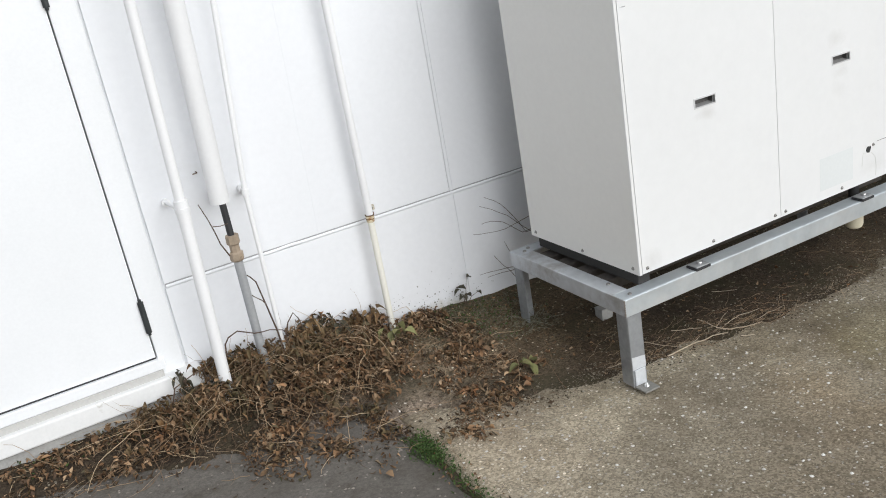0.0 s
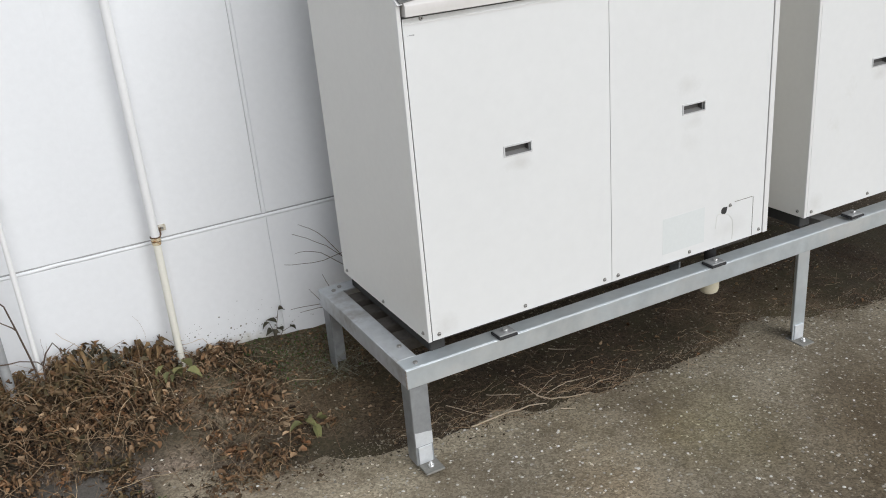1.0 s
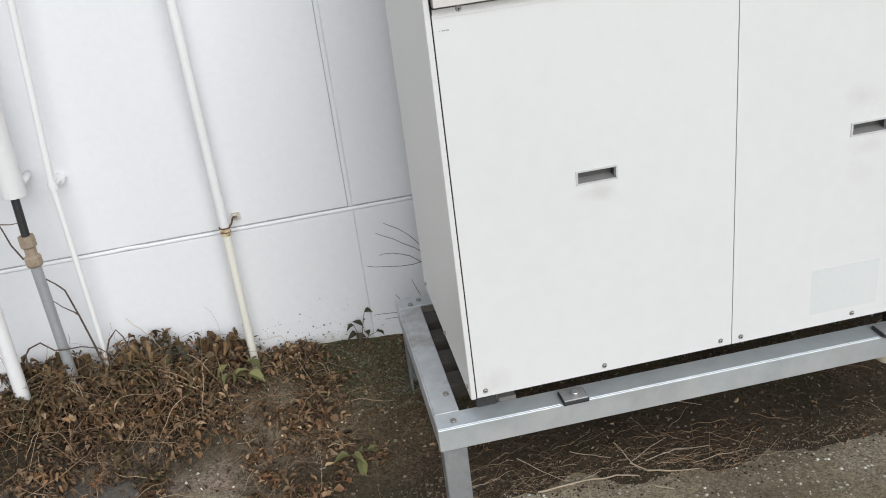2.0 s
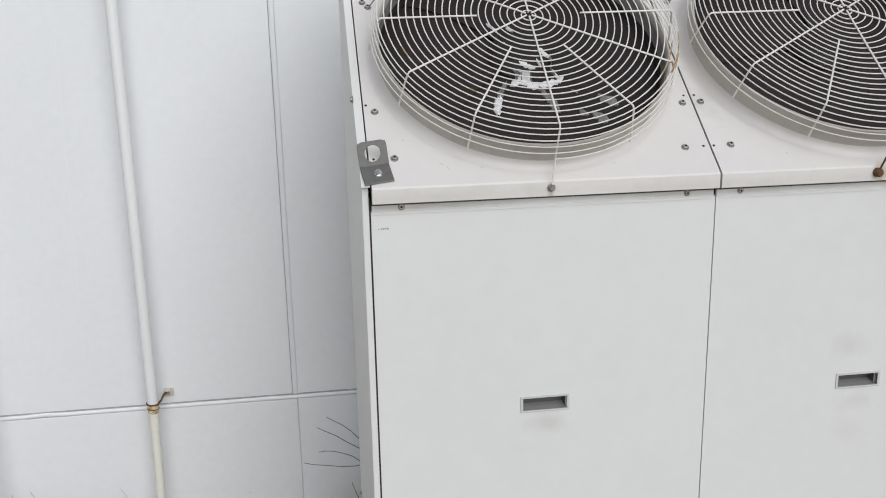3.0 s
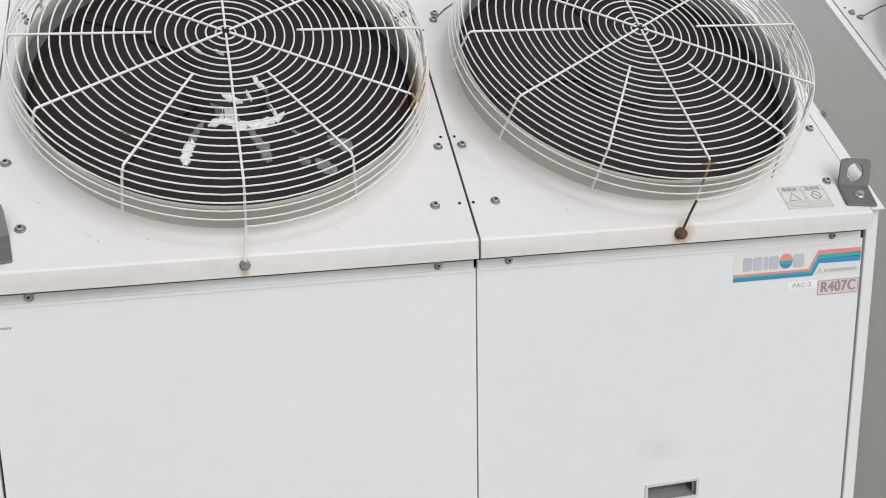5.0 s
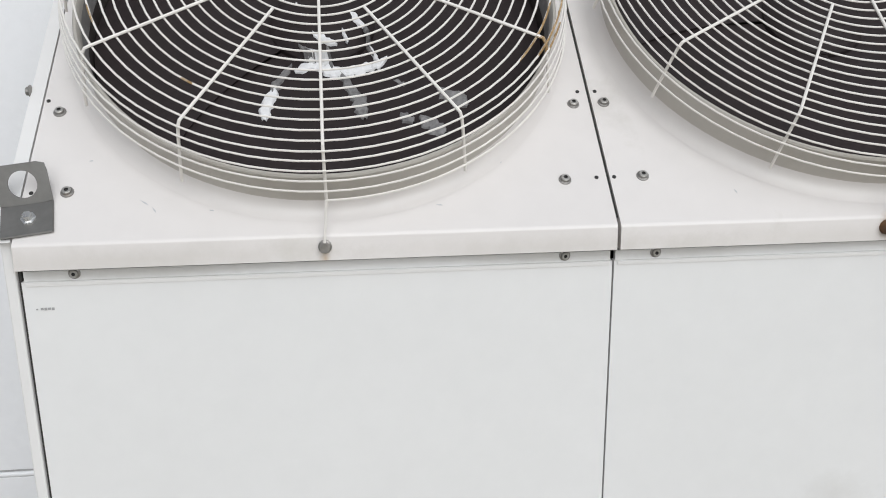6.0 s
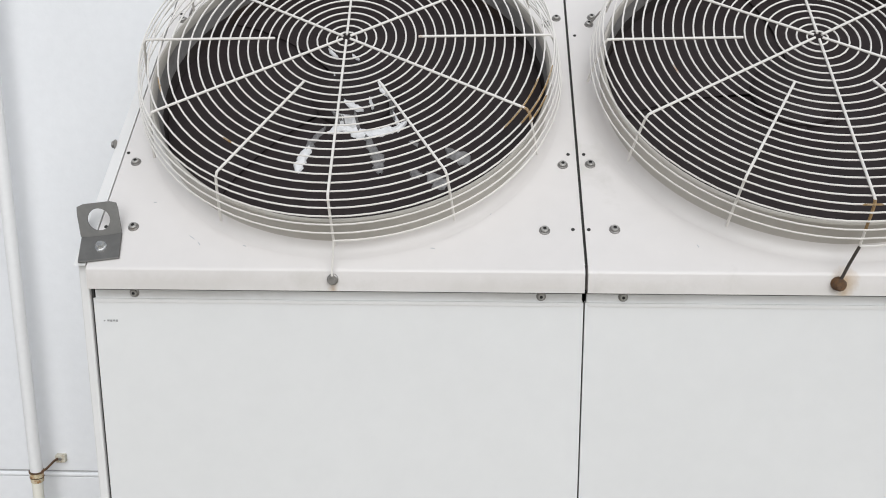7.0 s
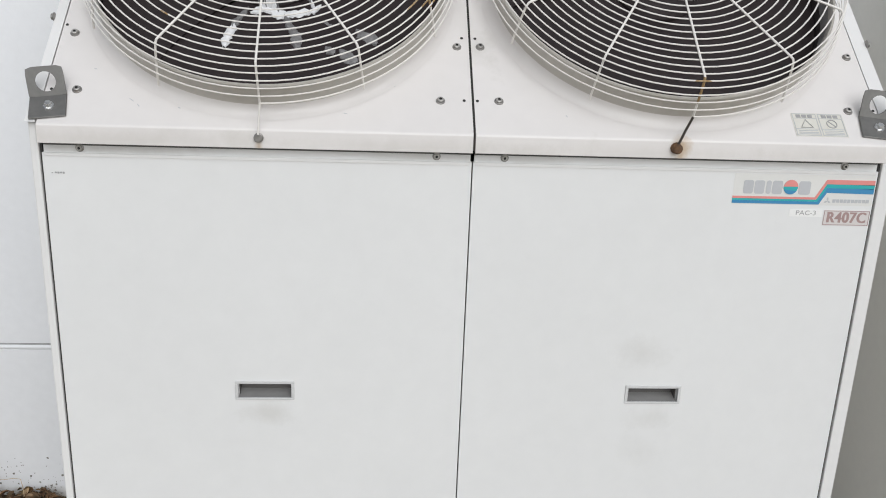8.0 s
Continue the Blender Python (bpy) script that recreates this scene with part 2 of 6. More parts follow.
UNIT_TOP = surf("off_white_cover_enamel", (0.737, 0.710, 0.694), 0.36, var=0.025, coarse=3.5, fine=30, bump=0.02, bump_scale=60,
                stain=(0.58, 0.56, 0.52), stain_scale=7, stain_lo=0.62, stain_hi=0.9,
                smudges=((1.014, 1.372, 0.022, 0.022, 0.75), (1.016, 1.356, 0.012, 0.018, 0.55), (0.337, 1.355, 0.008, 0.014, 0.6),
                         # wide grey-brown bands that darken the cover's front strip
                         (0.12, 1.360, 0.30, 0.020, 0.34, STRIP_TONE), (0.60, 1.358, 0.28, 0.018, 0.32, STRIP_TONE), (0.92, 1.358, 0.30, 0.018, 0.25, STRIP_TONE), (1.28, 1.360, 0.2, 0.020, 0.27, STRIP_TONE)), smudge_col=(0.44, 0.27, 0.10))
# same enamel as the front, base raised to paint light on the sides
UNIT_SIDE_LIT = surf("off_white_enamel_side_lit", (0.82, 0.81, 0.775), 0.45, var=0.025, coarse=2.5, fine=50, bump=0.02, stain=(0.73, 0.715, 0.68), stain_scale=3, stain_lo=0.6, stain_hi=0.9)
UNIT_DULL = surf("weathered_enamel", (0.70, 0.695, 0.67), 0.5, var=0.04, coarse=3, fine=60, bump=0.03,
                 stain=(0.52, 0.50, 0.45), stain_scale=5, stain_lo=0.58, stain_hi=0.85)
# darker and more beige than the cover enamel
MOUTH = surf("beige_mouth_enamel", (0.50, 0.475, 0.435), 0.5, var=0.06, coarse=5, fine=60, bump=0.04, stain=(0.36, 0.33, 0.28), stain_scale=7, stain_lo=0.5, stain_hi=0.85)
GUARD = surf("cream_wire_coating", (0.80, 0.772, 0.735), 0.4, var=0.05, coarse=9, fine=60, bump=0.0,
             stain=(0.36, 0.20, 0.09), stain_scale=11, stain_lo=0.68, stain_hi=0.78)
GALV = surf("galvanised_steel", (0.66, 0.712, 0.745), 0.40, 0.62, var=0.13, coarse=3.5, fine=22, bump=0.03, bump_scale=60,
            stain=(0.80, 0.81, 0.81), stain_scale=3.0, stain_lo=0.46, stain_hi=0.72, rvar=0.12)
GALV_DULL = surf("dull_zinc", (0.42, 0.425, 0.43), 0.5, 0.6, var=0.15, coarse=14, fine=90, bump=0.05)
LUG = surf("dull_stainless", (0.19, 0.187, 0.18), 0.5, 0.5, var=0.12, coarse=25, fine=120, bump=0.05)
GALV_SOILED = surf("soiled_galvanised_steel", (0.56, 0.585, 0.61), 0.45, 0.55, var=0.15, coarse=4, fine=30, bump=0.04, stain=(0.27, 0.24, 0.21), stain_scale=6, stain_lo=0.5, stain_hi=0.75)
FOOTDUST = surf("dusty_zinc", (0.27, 0.262, 0.24), 0.7, 0.3, var=0.2, coarse=20, fine=120, bump=0.1)
SHADEFILL = surf("dark_shade_fill", (0.075, 0.066, 0.058), 0.8, var=0.3, coarse=10, fine=60, bump=0.15)
WELD = surf("brown_weld", (0.25, 0.225, 0.20), 0.7, 0.2, var=0.3, coarse=60, fine=200, bump=0.3)
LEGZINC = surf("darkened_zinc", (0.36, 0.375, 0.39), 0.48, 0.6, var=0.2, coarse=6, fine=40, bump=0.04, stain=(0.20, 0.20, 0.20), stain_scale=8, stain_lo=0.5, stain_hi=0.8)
PALEZINC = surf("pale_zinc", (0.66, 0.68, 0.70), 0.55, 0.3, var=0.1, coarse=20, fine=90, bump=0.04)
BOLT = surf("zinc_bolt", (0.30, 0.29, 0.275), 0.4, 0.65, var=0.2, coarse=60, fine=200, bump=0.0, stain=(0.2, 0.13, 0.08), stain_scale=60)
SCREWFACE = surf("worn_zinc_face", (0.46, 0.45, 0.43), 0.4, 0.6, var=0.2, coarse=80, bump=0.0)
BRIGHT = surf("bright_zinc", (0.75, 0.75, 0.74), 0.28, 0.85, var=0.1, coarse=60, bump=0.0)
RUST = surf("rust", (0.10, 0.058, 0.034), 0.85, var=0.4, coarse=60, fine=300, bump=0.4, stain=(0.2, 0.095, 0.035), stain_scale=50, stain_lo=0.5)
RUSTYWIRE = surf("rust_stained_wire", (0.34, 0.22, 0.10), 0.7, var=0.4, coarse=50, fine=300, bump=0.2, stain=(0.6, 0.55, 0.45), stain_scale=70, stain_lo=0.5)
DARKWIRE = surf("dark_corroded_wire", (0.055, 0.045, 0.038), 0.7, var=0.3, coarse=60, bump=0.2)
CLIPPLATE = surf("grimy_clip_plate", (0.60, 0.57, 0.49), 0.6, var=0.15, coarse=40, bump=0.15, stain=(0.30, 0.20, 0.10), stain_scale=70, stain_lo=0.5, stain_hi=0.7)
RUSTJOINT = surf("rust_spotted_paint", (0.68, 0.60, 0.42), 0.6, var=0.15, coarse=40, bump=0.2, stain=(0.34, 0.15, 0.035), stain_scale=45, stain_lo=0.47, stain_hi=0.60)
JOINTGREY = surf("dirty_joint_filler", (0.42, 0.42, 0.42), 0.85, var=0.2, coarse=12, bump=0.1)
LIPSHADE = surf("dark_lip_shade", (0.11, 0.108, 0.105), 0.8, var=0.2, coarse=20, bump=0.0)
PULLGREY = surf("grey_pull_plastic", (0.31, 0.305, 0.30), 0.5, var=0.08, coarse=20, bump=0.0, stain=(0.24, 0.23, 0.22), stain_scale=25)
PULLRIM = surf("pale_grey_plastic", (0.60, 0.60, 0.60), 0.45, var=0.05, coarse=20, bump=0.0)
RECESSSHADE = surf("recess_shade_grey", (0.11, 0.105, 0.10), 0.55, var=0.08, coarse=20, bump=0.0)
RUBBER = surf("black_rubber", (0.03, 0.03, 0.032), 0.7, var=0.2, bump=0.1)
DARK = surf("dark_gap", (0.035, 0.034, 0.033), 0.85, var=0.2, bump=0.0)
FANBLACK = surf("black_fan_plastic", (0.0270, 0.0198, 0.0205), 0.62, var=0.3, coarse=12, fine=120, bump=0.1, bump_scale=150,
                stain=(0.022, 0.016, 0.016), stain_scale=6, stain_lo=0.5, stain_hi=0.8, spec=0.3)
COLLAR = surf("grey_collar_paint", (0.27, 0.262, 0.258), 0.6, var=0.25, coarse=9, fine=90, bump=0.1, stain=(0.12, 0.10, 0.085), stain_scale=8, stain_lo=0.5, stain_hi=0.75)
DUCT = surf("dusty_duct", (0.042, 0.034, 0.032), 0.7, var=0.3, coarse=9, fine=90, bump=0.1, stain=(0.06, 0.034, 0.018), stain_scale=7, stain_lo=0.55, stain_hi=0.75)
CABLE = surf("black_cable", (0.022, 0.022, 0.024), 0.5, var=0.2, bump=0.05)
TAN = surf("tan_coupling", (0.33, 0.26, 0.19), 0.6, var=0.2, coarse=20, bump=0.1, stain=(0.18, 0.13, 0.09), stain_scale=25)
GREYPIPE = surf("grey_steel_pipe", (0.40, 0.41, 0.42), 0.5, 0.35, var=0.12, coarse=18, bump=0.05)
PVC = surf("cream_pvc", (0.66, 0.61, 0.47), 0.5, var=0.1, bump=0.03)
SILL = surf("worn_sill_paint", (0.78, 0.78, 0.77), 0.5, var=0.05, coarse=7, bump=0.1, stain=(0.40, 0.37, 0.32), stain_scale=9, stain_lo=0.62, stain_hi=0.75)
GREYSTRIP = surf("grey_threshold", (0.50, 0.49, 0.47), 0.55, var=0.1, bump=0.05)
FOOTING = surf("bare_footing", (0.34, 0.335, 0.32), 0.85, var=0.2, coarse=10, fine=100, bump=0.35)
HINGE = surf("black_hinge", (0.045, 0.05, 0.05), 0.5, 0.4, var=0.2, bump=0.0)
WHITEMARK = surf("white_fan_mark", (0.86, 0.86, 0.87), 0.75, var=0.12, coarse=30, fine=200, bump=0.25)
THINMARK = surf("thin_grey_mark", (0.21, 0.205, 0.205), 0.75, var=0.45, coarse=40, fine=160, bump=0.2)
GRIME = surf("grey_grime", (0.20, 0.19, 0.17), 0.9, var=0.3, bump=0.0)
FADED = surf("faded_label", (0.695, 0.718, 0.715), 0.5, var=0.03, bump=0.0)
LOGOBACK = surf("yellowed_clear_film", (0.725, 0.722, 0.70), 0.45, var=0.03, bump=0.0)
CREAM = surf("cream_label", (0.66, 0.645, 0.59), 0.45, var=0.03, bump=0.0)
PINKLABEL = surf("faded_pink_label", (0.645, 0.610, 0.600), 0.45, var=0.03, bump=0.0)
INK = surf("grey_print", (0.34, 0.34, 0.34), 0.5, var=0.05, bump=0.0)
INKLIGHT = surf("faded_print", (0.50, 0.51, 0.53), 0.5, var=0.05, bump=0.0)
SALMON = surf("salmon_print", (0.74, 0.27, 0.25), 0.45, var=0.05, bump=0.0)
TEAL = surf("teal_print", (0.03, 0.40, 0.42), 0.45, var=0.05, bump=0.0)
BLUE = surf("blue_print", (0.05, 0.25, 0.47), 0.45, var=0.05, bump=0.0)
REDPRINT = surf("faded_red_print", (0.37, 0.255, 0.245), 0.5, var=0.1, bump=0.0)
LABELWHITE = surf("white_tape", (0.83, 0.83, 0.82), 0.4, var=0.02, bump=0.0)
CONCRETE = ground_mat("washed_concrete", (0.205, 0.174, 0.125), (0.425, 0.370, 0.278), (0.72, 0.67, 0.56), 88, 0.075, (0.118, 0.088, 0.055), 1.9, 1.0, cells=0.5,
                      # the first entry is a broad darker area at the slab's right front
                      tinted=((1.55, -1.10, 0.80, (0.55, 0.50, 0.44)), (2.3, -0.9, 0.3, (0.7, 0.68, 0.64)), (-0.76, 0.0, 0.25, (1.4, 1.36, 1.34)), (-0.12, 0.04, 0.12, (1.38, 1.38, 1.36)),
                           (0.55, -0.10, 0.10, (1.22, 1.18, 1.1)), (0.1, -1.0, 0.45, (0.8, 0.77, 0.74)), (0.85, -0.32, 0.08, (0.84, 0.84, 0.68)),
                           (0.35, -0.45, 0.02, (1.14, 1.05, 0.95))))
CONCRETE_OLD = ground_mat("smooth_grey_concrete", (0.096, 0.087, 0.076), (0.19, 0.173, 0.152), (0.34, 0.30, 0.26), 90, 0.06, (0.075, 0.064, 0.052), 2.6, 0.5, cells=0.15)
SOIL = ground_mat("dark_soil", (0.016, 0.011, 0.0075), (0.108, 0.079, 0.051), (0.34, 0.29, 0.22), 85, 0.06, (0.036, 0.026, 0.016), 5.0, 1.5,
                  moss=(0.062, 0.056, 0.030), cells=0.45, tinted=((-0.30, 0.82, 0.42, (2.3, 2.25, 2.0)), (-0.74, 0.43, 0.33, (2.3, 2.4, 2.7)), (-1.02, 0.42, 0.30, (1.8, 1.9, 2.1)), (1.62, 0.18, 0.17, (3.6, 3.6, 3.6))))
EARTH = ground_mat("far_ground", (0.13, 0.12, 0.10), (0.24, 0.22, 0.19), (0.4, 0.38, 0.34), 40, 0.15, (0.16, 0.15, 0.12), 0.4, 0.4)
DRYLEAF = leafy("dry_leaves", [(0.052, 0.032, 0.019), (0.251, 0.135, 0.062), (0.098, 0.061, 0.031), (0.348, 0.207, 0.106), (0.125, 0.069, 0.033), (0.471, 0.316, 0.185), (0.068, 0.050, 0.026), (0.198, 0.112, 0.056), (0.164, 0.083, 0.035), (0.060, 0.036, 0.021), (0.115, 0.088, 0.046)], mottled=True)
WITHERED = leafy("withered_leaves", [(0.055, 0.039, 0.019), (0.156, 0.091, 0.041), (0.071, 0.057, 0.025), (0.209, 0.128, 0.058), (0.092, 0.068, 0.033), (0.141, 0.073, 0.029), (0.047, 0.036, 0.016)], mottled=True)
MULCH = leafy("rotted_leaves", [(0.027, 0.018, 0.011), (0.075, 0.046, 0.025), (0.043, 0.029, 0.016), (0.112, 0.071, 0.040), (0.035, 0.025, 0.015)])
GRIT = leafy("olive_grit", [(0.065, 0.056, 0.032), (0.20, 0.175, 0.115), (0.10, 0.090, 0.055), (0.28, 0.25, 0.18), (0.055, 0.042, 0.025), (0.14, 0.125, 0.07)])
STRAW = leafy("dry_straw", [(0.325, 0.222, 0.132), (0.188, 0.118, 0.067), (0.550, 0.420, 0.270), (0.275, 0.174, 0.098), (0.138, 0.082, 0.048)])
PALESTRAW = leafy("pale_straw", [(0.52, 0.44, 0.33), (0.44, 0.35, 0.25), (0.58, 0.52, 0.42)])
ROOTS = leafy("dark_roots", [(0.05, 0.033, 0.022), (0.10, 0.065, 0.04), (0.14, 0.10, 0.065), (0.07, 0.035, 0.025)])
TWIG = leafy("twigs", [(0.07, 0.05, 0.042), (0.12, 0.085, 0.06), (0.09, 0.055, 0.04)])
GREENLEAF = leafy("green_leaves", [(0.13, 0.145, 0.045), (0.20, 0.215, 0.075), (0.12, 0.115, 0.05), (0.25, 0.25, 0.10)])
DULLLEAF = leafy("dull_green_leaves", [(0.036, 0.038, 0.022), (0.055, 0.052, 0.032), (0.075, 0.064, 0.042)])
DRYGRASS = leafy("dry_grass", [(0.14, 0.145, 0.10), (0.22, 0.21, 0.15), (0.30, 0.27, 0.20), (0.10, 0.10, 0.07)])
SAND = leafy("tan_sand", [(0.13, 0.105, 0.07), (0.24, 0.20, 0.145), (0.08, 0.062, 0.042), (0.33, 0.285, 0.21), (0.17, 0.14, 0.10)])
MOSS = leafy("moss", [(0.03, 0.065, 0.012), (0.06, 0.11, 0.02), (0.045, 0.075, 0.02)])
PEBBLE = leafy("stone_chips", [(0.12, 0.10, 0.08), (0.50, 0.47, 0.41), (0.22, 0.19, 0.15), (0.74, 0.72, 0.68), (0.34, 0.29, 0.23)])


# ---- mesh helpers ----
def box(bm, x0, x1, y0, y1, z0, z1, bevel=0.0, seg=1, m=None):
    c = ((x0 + x1) / 2, (y0 + y1) / 2, (z0 + z1) / 2)
    mat = Matrix.Translation(c) @ Matrix.Diagonal((x1 - x0, y1 - y0, z1 - z0, 1))
    vs = bmesh.ops.create_cube(bm, size=1.0, matrix=(m @ mat) if m else mat)["verts"]
    if bevel:
        es = list({e for v in vs for e in v.link_edges})
        bmesh.ops.bevel(bm, geom=es, offset=bevel, segments=seg, affect="EDGES", profile=0.5)
    return bm


def tube(bm, pts, r, seg=8, close=False, caps=True):
    """A round bar along pts; r is one radius or one for each point."""
    pts = [Vector(p) for p in pts]
    k = len(pts)
    rs = r if isinstance(r, (list, tuple)) else [r] * k
    rings, up = [], None
    for i, p in enumerate(pts):
        a = pts[(i - 1) % k] if (close or i) else pts[i]
        c = pts[(i + 1) % k] if (close or i < k - 1) else pts[i]
        d = (c - a).normalized()
        if up is None:
            up = d.orthogonal().normalized()
        up = (up - d * up.dot(d)).normalized()
        side = d.cross(up)
        rings.append([bm.verts.new(p + rs[i] * (math.cos(2 * math.pi * j / seg) * up + math.sin(2 * math.pi * j / seg) * side)) for j in range(seg)])
    for i in range(k if close else k - 1):
        a, c = rings[i], rings[(i + 1) % k]
        for j in range(seg):
            f = bm.faces.new((a[j], a[(j + 1) % seg], c[(j + 1) % seg], c[j]))
            f.smooth = True
    if caps and not close:
        bm.faces.new(rings[0][::-1]), bm.faces.new(rings[-1])
    return bm


def lathe(bm, profile, m, seg=48, smooth=True):
    """Turns (radius, height) pairs about the local z axis of m."""
    rings = []
    for r, h in profile:
        rings.append([bm.verts.new(m @ Vector((r * math.cos(2 * math.pi * j / seg), r * math.sin(2 * math.pi * j / seg), h))) for j in range(seg)] if r > 1e-6
                     else [bm.verts.new(m @ Vector((0, 0, h)))])
    for a, c in zip(rings, rings[1:]):
        for j in range(seg):
            k = (j + 1) % seg
            vs = [a[j % len(a)], a[k % len(a)], c[k % len(c)], c[j % len(c)]]
            vs = list(dict.fromkeys(vs))
            if len(vs) > 2:
                bm.faces.new(vs).smooth = smooth
    return bm


def prism(bm, poly, vec):
    """A closed outline pushed along vec."""
    a = [bm.verts.new(p) for p in poly]
    c = [bm.verts.new(Vector(p) + Vector(vec)) for p in poly]
    bm.faces.new(a), bm.faces.new(c[::-1])
    for i in range(len(a)):
        j = (i + 1) % len(a)
        bm.faces.new((a[j], a[i], c[i], c[j]))
    return bm


def mesh_of(name, bm, material):
    bmesh.ops.recalc_face_normals(bm, faces=bm.faces)
    for e in bm.edges:
        if len(e.link_faces) == 2 and e.calc_face_angle(0.0) > 0.6:
            e.smooth = False
    me = bpy.data.meshes.new(name)
    bm.to_mesh(me)
    bm.free()
    me.materials.append(material)
    return me


def part(name, bm, material, parent, label=""):
    me = bm if isinstance(bm, bpy.types.Mesh) else mesh_of(name, bm, material)
    ob = new(name, me)
    if parent is not None:
        ob.parent = parent
        if parent.type == "EMPTY":
            ob.matrix_parent_inverse = parent.matrix_basis.inverted()
    return tagged(ob, label) if label else ob


def placed(name, me, m, parent, label=""):
    """A part on shared mesh data, at the pose m in the world."""
    ob = part(name, me, None, parent, label)
    ob.matrix_basis = m
    return ob


def thing(name, x, y, z, label, category, group="", kind=""):
    ob = new(name)
    ob.empty_display_size = 0.1
    ob.matrix_basis = Matrix.Translation((x, y, z))
    return tagged(ob, label, category, group, kind)


def raw_mesh(name, verts, faces, material):
    me = bpy.data.meshes.new(name)
    me.from_pydata(verts, [], faces)
    me.materials.append(material)
    return me


B = bmesh.new
rnd = random.Random(7)


# ---- ground ----
def slope_z(x):
    return -0.015 - 0.0535 * (max(-3.0, min(3.5, x)) + 0.08)


def soil_edge(x):
    """How far towards the open side the soil reaches."""
    keys = ((-3.0, 0.80), (-2.0, 0.74), (-1.5, 0.56), (-1.0, 0.48), (-0.75, 0.35), (-0.5, 0.18), (-0.4, 0.15), (-0.2, 0.135), (0.0, 0.115), (0.4, 0.085), (0.8, 0.055),
            (1.1, 0.085), (1.35, 0.10), (1.5, 0.17), (1.62, 0.19), (1.76, 0.09), (2.0, 0.05), (3.5, 0.0))
    for (a, ya), (c, yc) in zip(keys, keys[1:]):
        if a <= x <= c:
            return ya + (yc - ya) * (x - a) / (c - a)
    return 0.80 if x < 0 else 0.0


def soil_z(x, y):
    e = soil_edge(x) + 0.028 * noise.noise(Vector((x * 8, y * 8, 6))) + 0.016 * noise.noise(Vector((x * 26, y * 26, 8)))
    rise = max(-1.0, min(1.0, (y - e) / 0.10))
    back_rise = max(0.0, min(1.0, (y - e) / max(0.3, 0.95 - e)))
    n1 = noise.noise(Vector((x * 5, y * 5, 0.3))) * 0.012 + noise.noise(Vector((x * 17, y * 17, 1.3))) * 0.006
    return slope_z(x) + 0.012 * rise + 0.075 * back_rise ** 1.3 + n1 * (1.0 if rise > 0 else 0.7) - (0.004 if rise < 0 else 0)


def floor_z(x, y):
    """The upper one of slab and soil."""
    return max(slope_z(x), soil_z(x, y))


def grid(x0, x1, y0, y1, nx, ny, fz):
    vs = [(x0 + (x1 - x0) * i / nx, y0 + (y1 - y0) * j / ny) for j in range(ny + 1) for i in range(nx + 1)]
    vs = [(x, y, fz(x, y)) for x, y in vs]
    fs = [(j * (nx + 1) + i, j * (nx + 1) + i + 1, (j + 1) * (nx + 1) + i + 1, (j + 1) * (nx + 1) + i) for j in range(ny) for i in range(nx)]
    return vs, fs


def smooth_all(me):
    for p in me.polygons:
        p.use_smooth = True
    return me


vs, fs = grid(-400, 400, -400, 400, 8, 8, lambda x, y: -0.34)
tagged(new("ground", raw_mesh("ground", vs, fs, EARTH)), "flat greyish earth stretching away to the horizon", "ground", kind="structure")


def slab_z(x, y):
    return slope_z(x) + 0.004 * noise.noise(Vector((x * 2.1, y * 2.1, 0))) + 0.0015 * noise.noise(Vector((x * 9, y * 9, 4)))


def slab(name, x0, x1, y0, y1, material, label):
    """A poured slab with a worn, uneven edge along its joint."""
    nx, ny = int((x1 - x0) / 0.06), int((y1 - y0) / 0.06)

    def wav(x, y):
        w = 0.012 * noise.noise(Vector((0.5, y * 7, 2))) + 0.006 * noise.noise(Vector((0.5, y * 25, 5)))
        return w

    vs, fs = grid(x0, x1, y0, y1, nx, ny, slab_z)
    out = []
    for x, y, z in vs:
        if abs(x - x0) < 1e-6 or abs(x - x1) < 1e-6:
            x += wav(x, y)
            z -= 0.006
        out.append((x, y, z))
    edge = [j * (nx + 1) for j in range(ny + 1)], [j * (nx + 1) + nx for j in range(ny + 1)]
    for side in edge:
        k = len(out)
        out += [(out[i][0], out[i][1], out[i][2] - 0.2) for i in side]
        fs += [(side[j], side[j + 1], k + j + 1, k + j) for j in range(len(side) - 1)]
    return tagged(new(name, smooth_all(raw_mesh(name, out, fs, material))), label, "pavement", kind="structure")


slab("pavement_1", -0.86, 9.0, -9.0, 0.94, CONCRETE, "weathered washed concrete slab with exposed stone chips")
slab("pavement_2", -9.0, -0.895, -9.0, 0.94, CONCRETE_OLD, "smooth dark grey old concrete slab beside the joint")
vs, fs = grid(-3.0, 8.6, -0.35, 0.975, 520, 66, soil_z)
tagged(new("soil_bed", smooth_all(raw_mesh("soil_bed", vs, fs, SOIL))), "damp dark bare soil strip along the white wall", "soil", kind="stuff")

# ---- wall ----
WY = 0.97
DOOR_R, DOOR_L, DOOR_B, DOOR_T = -1.537, -2.407, 0.320, 2.35
bm = B()
box(bm, -7.0, DOOR_L - 0.02, WY + 0.0135, WY + 0.16, -0.3, 4.2)
box(bm, DOOR_R + 0.02, 9.0, WY + 0.0135, WY + 0.16, -0.3, 4.2)
box(bm, DOOR_L - 0.02, DOOR_R + 0.02, WY + 0.0135, WY + 0.16, DOOR_T + 0.02, 4.2)
box(bm, DOOR_L - 0.02, DOOR_R + 0.02, WY + 0.0135, WY + 0.16, -0.3, DOOR_B - 0.03)
wall = part("wall_north", bm, WALL, None, "white painted panel wall with shallow recessed joints")
tagged(wall, category="wall", kind="structure")
JZ = 0.586
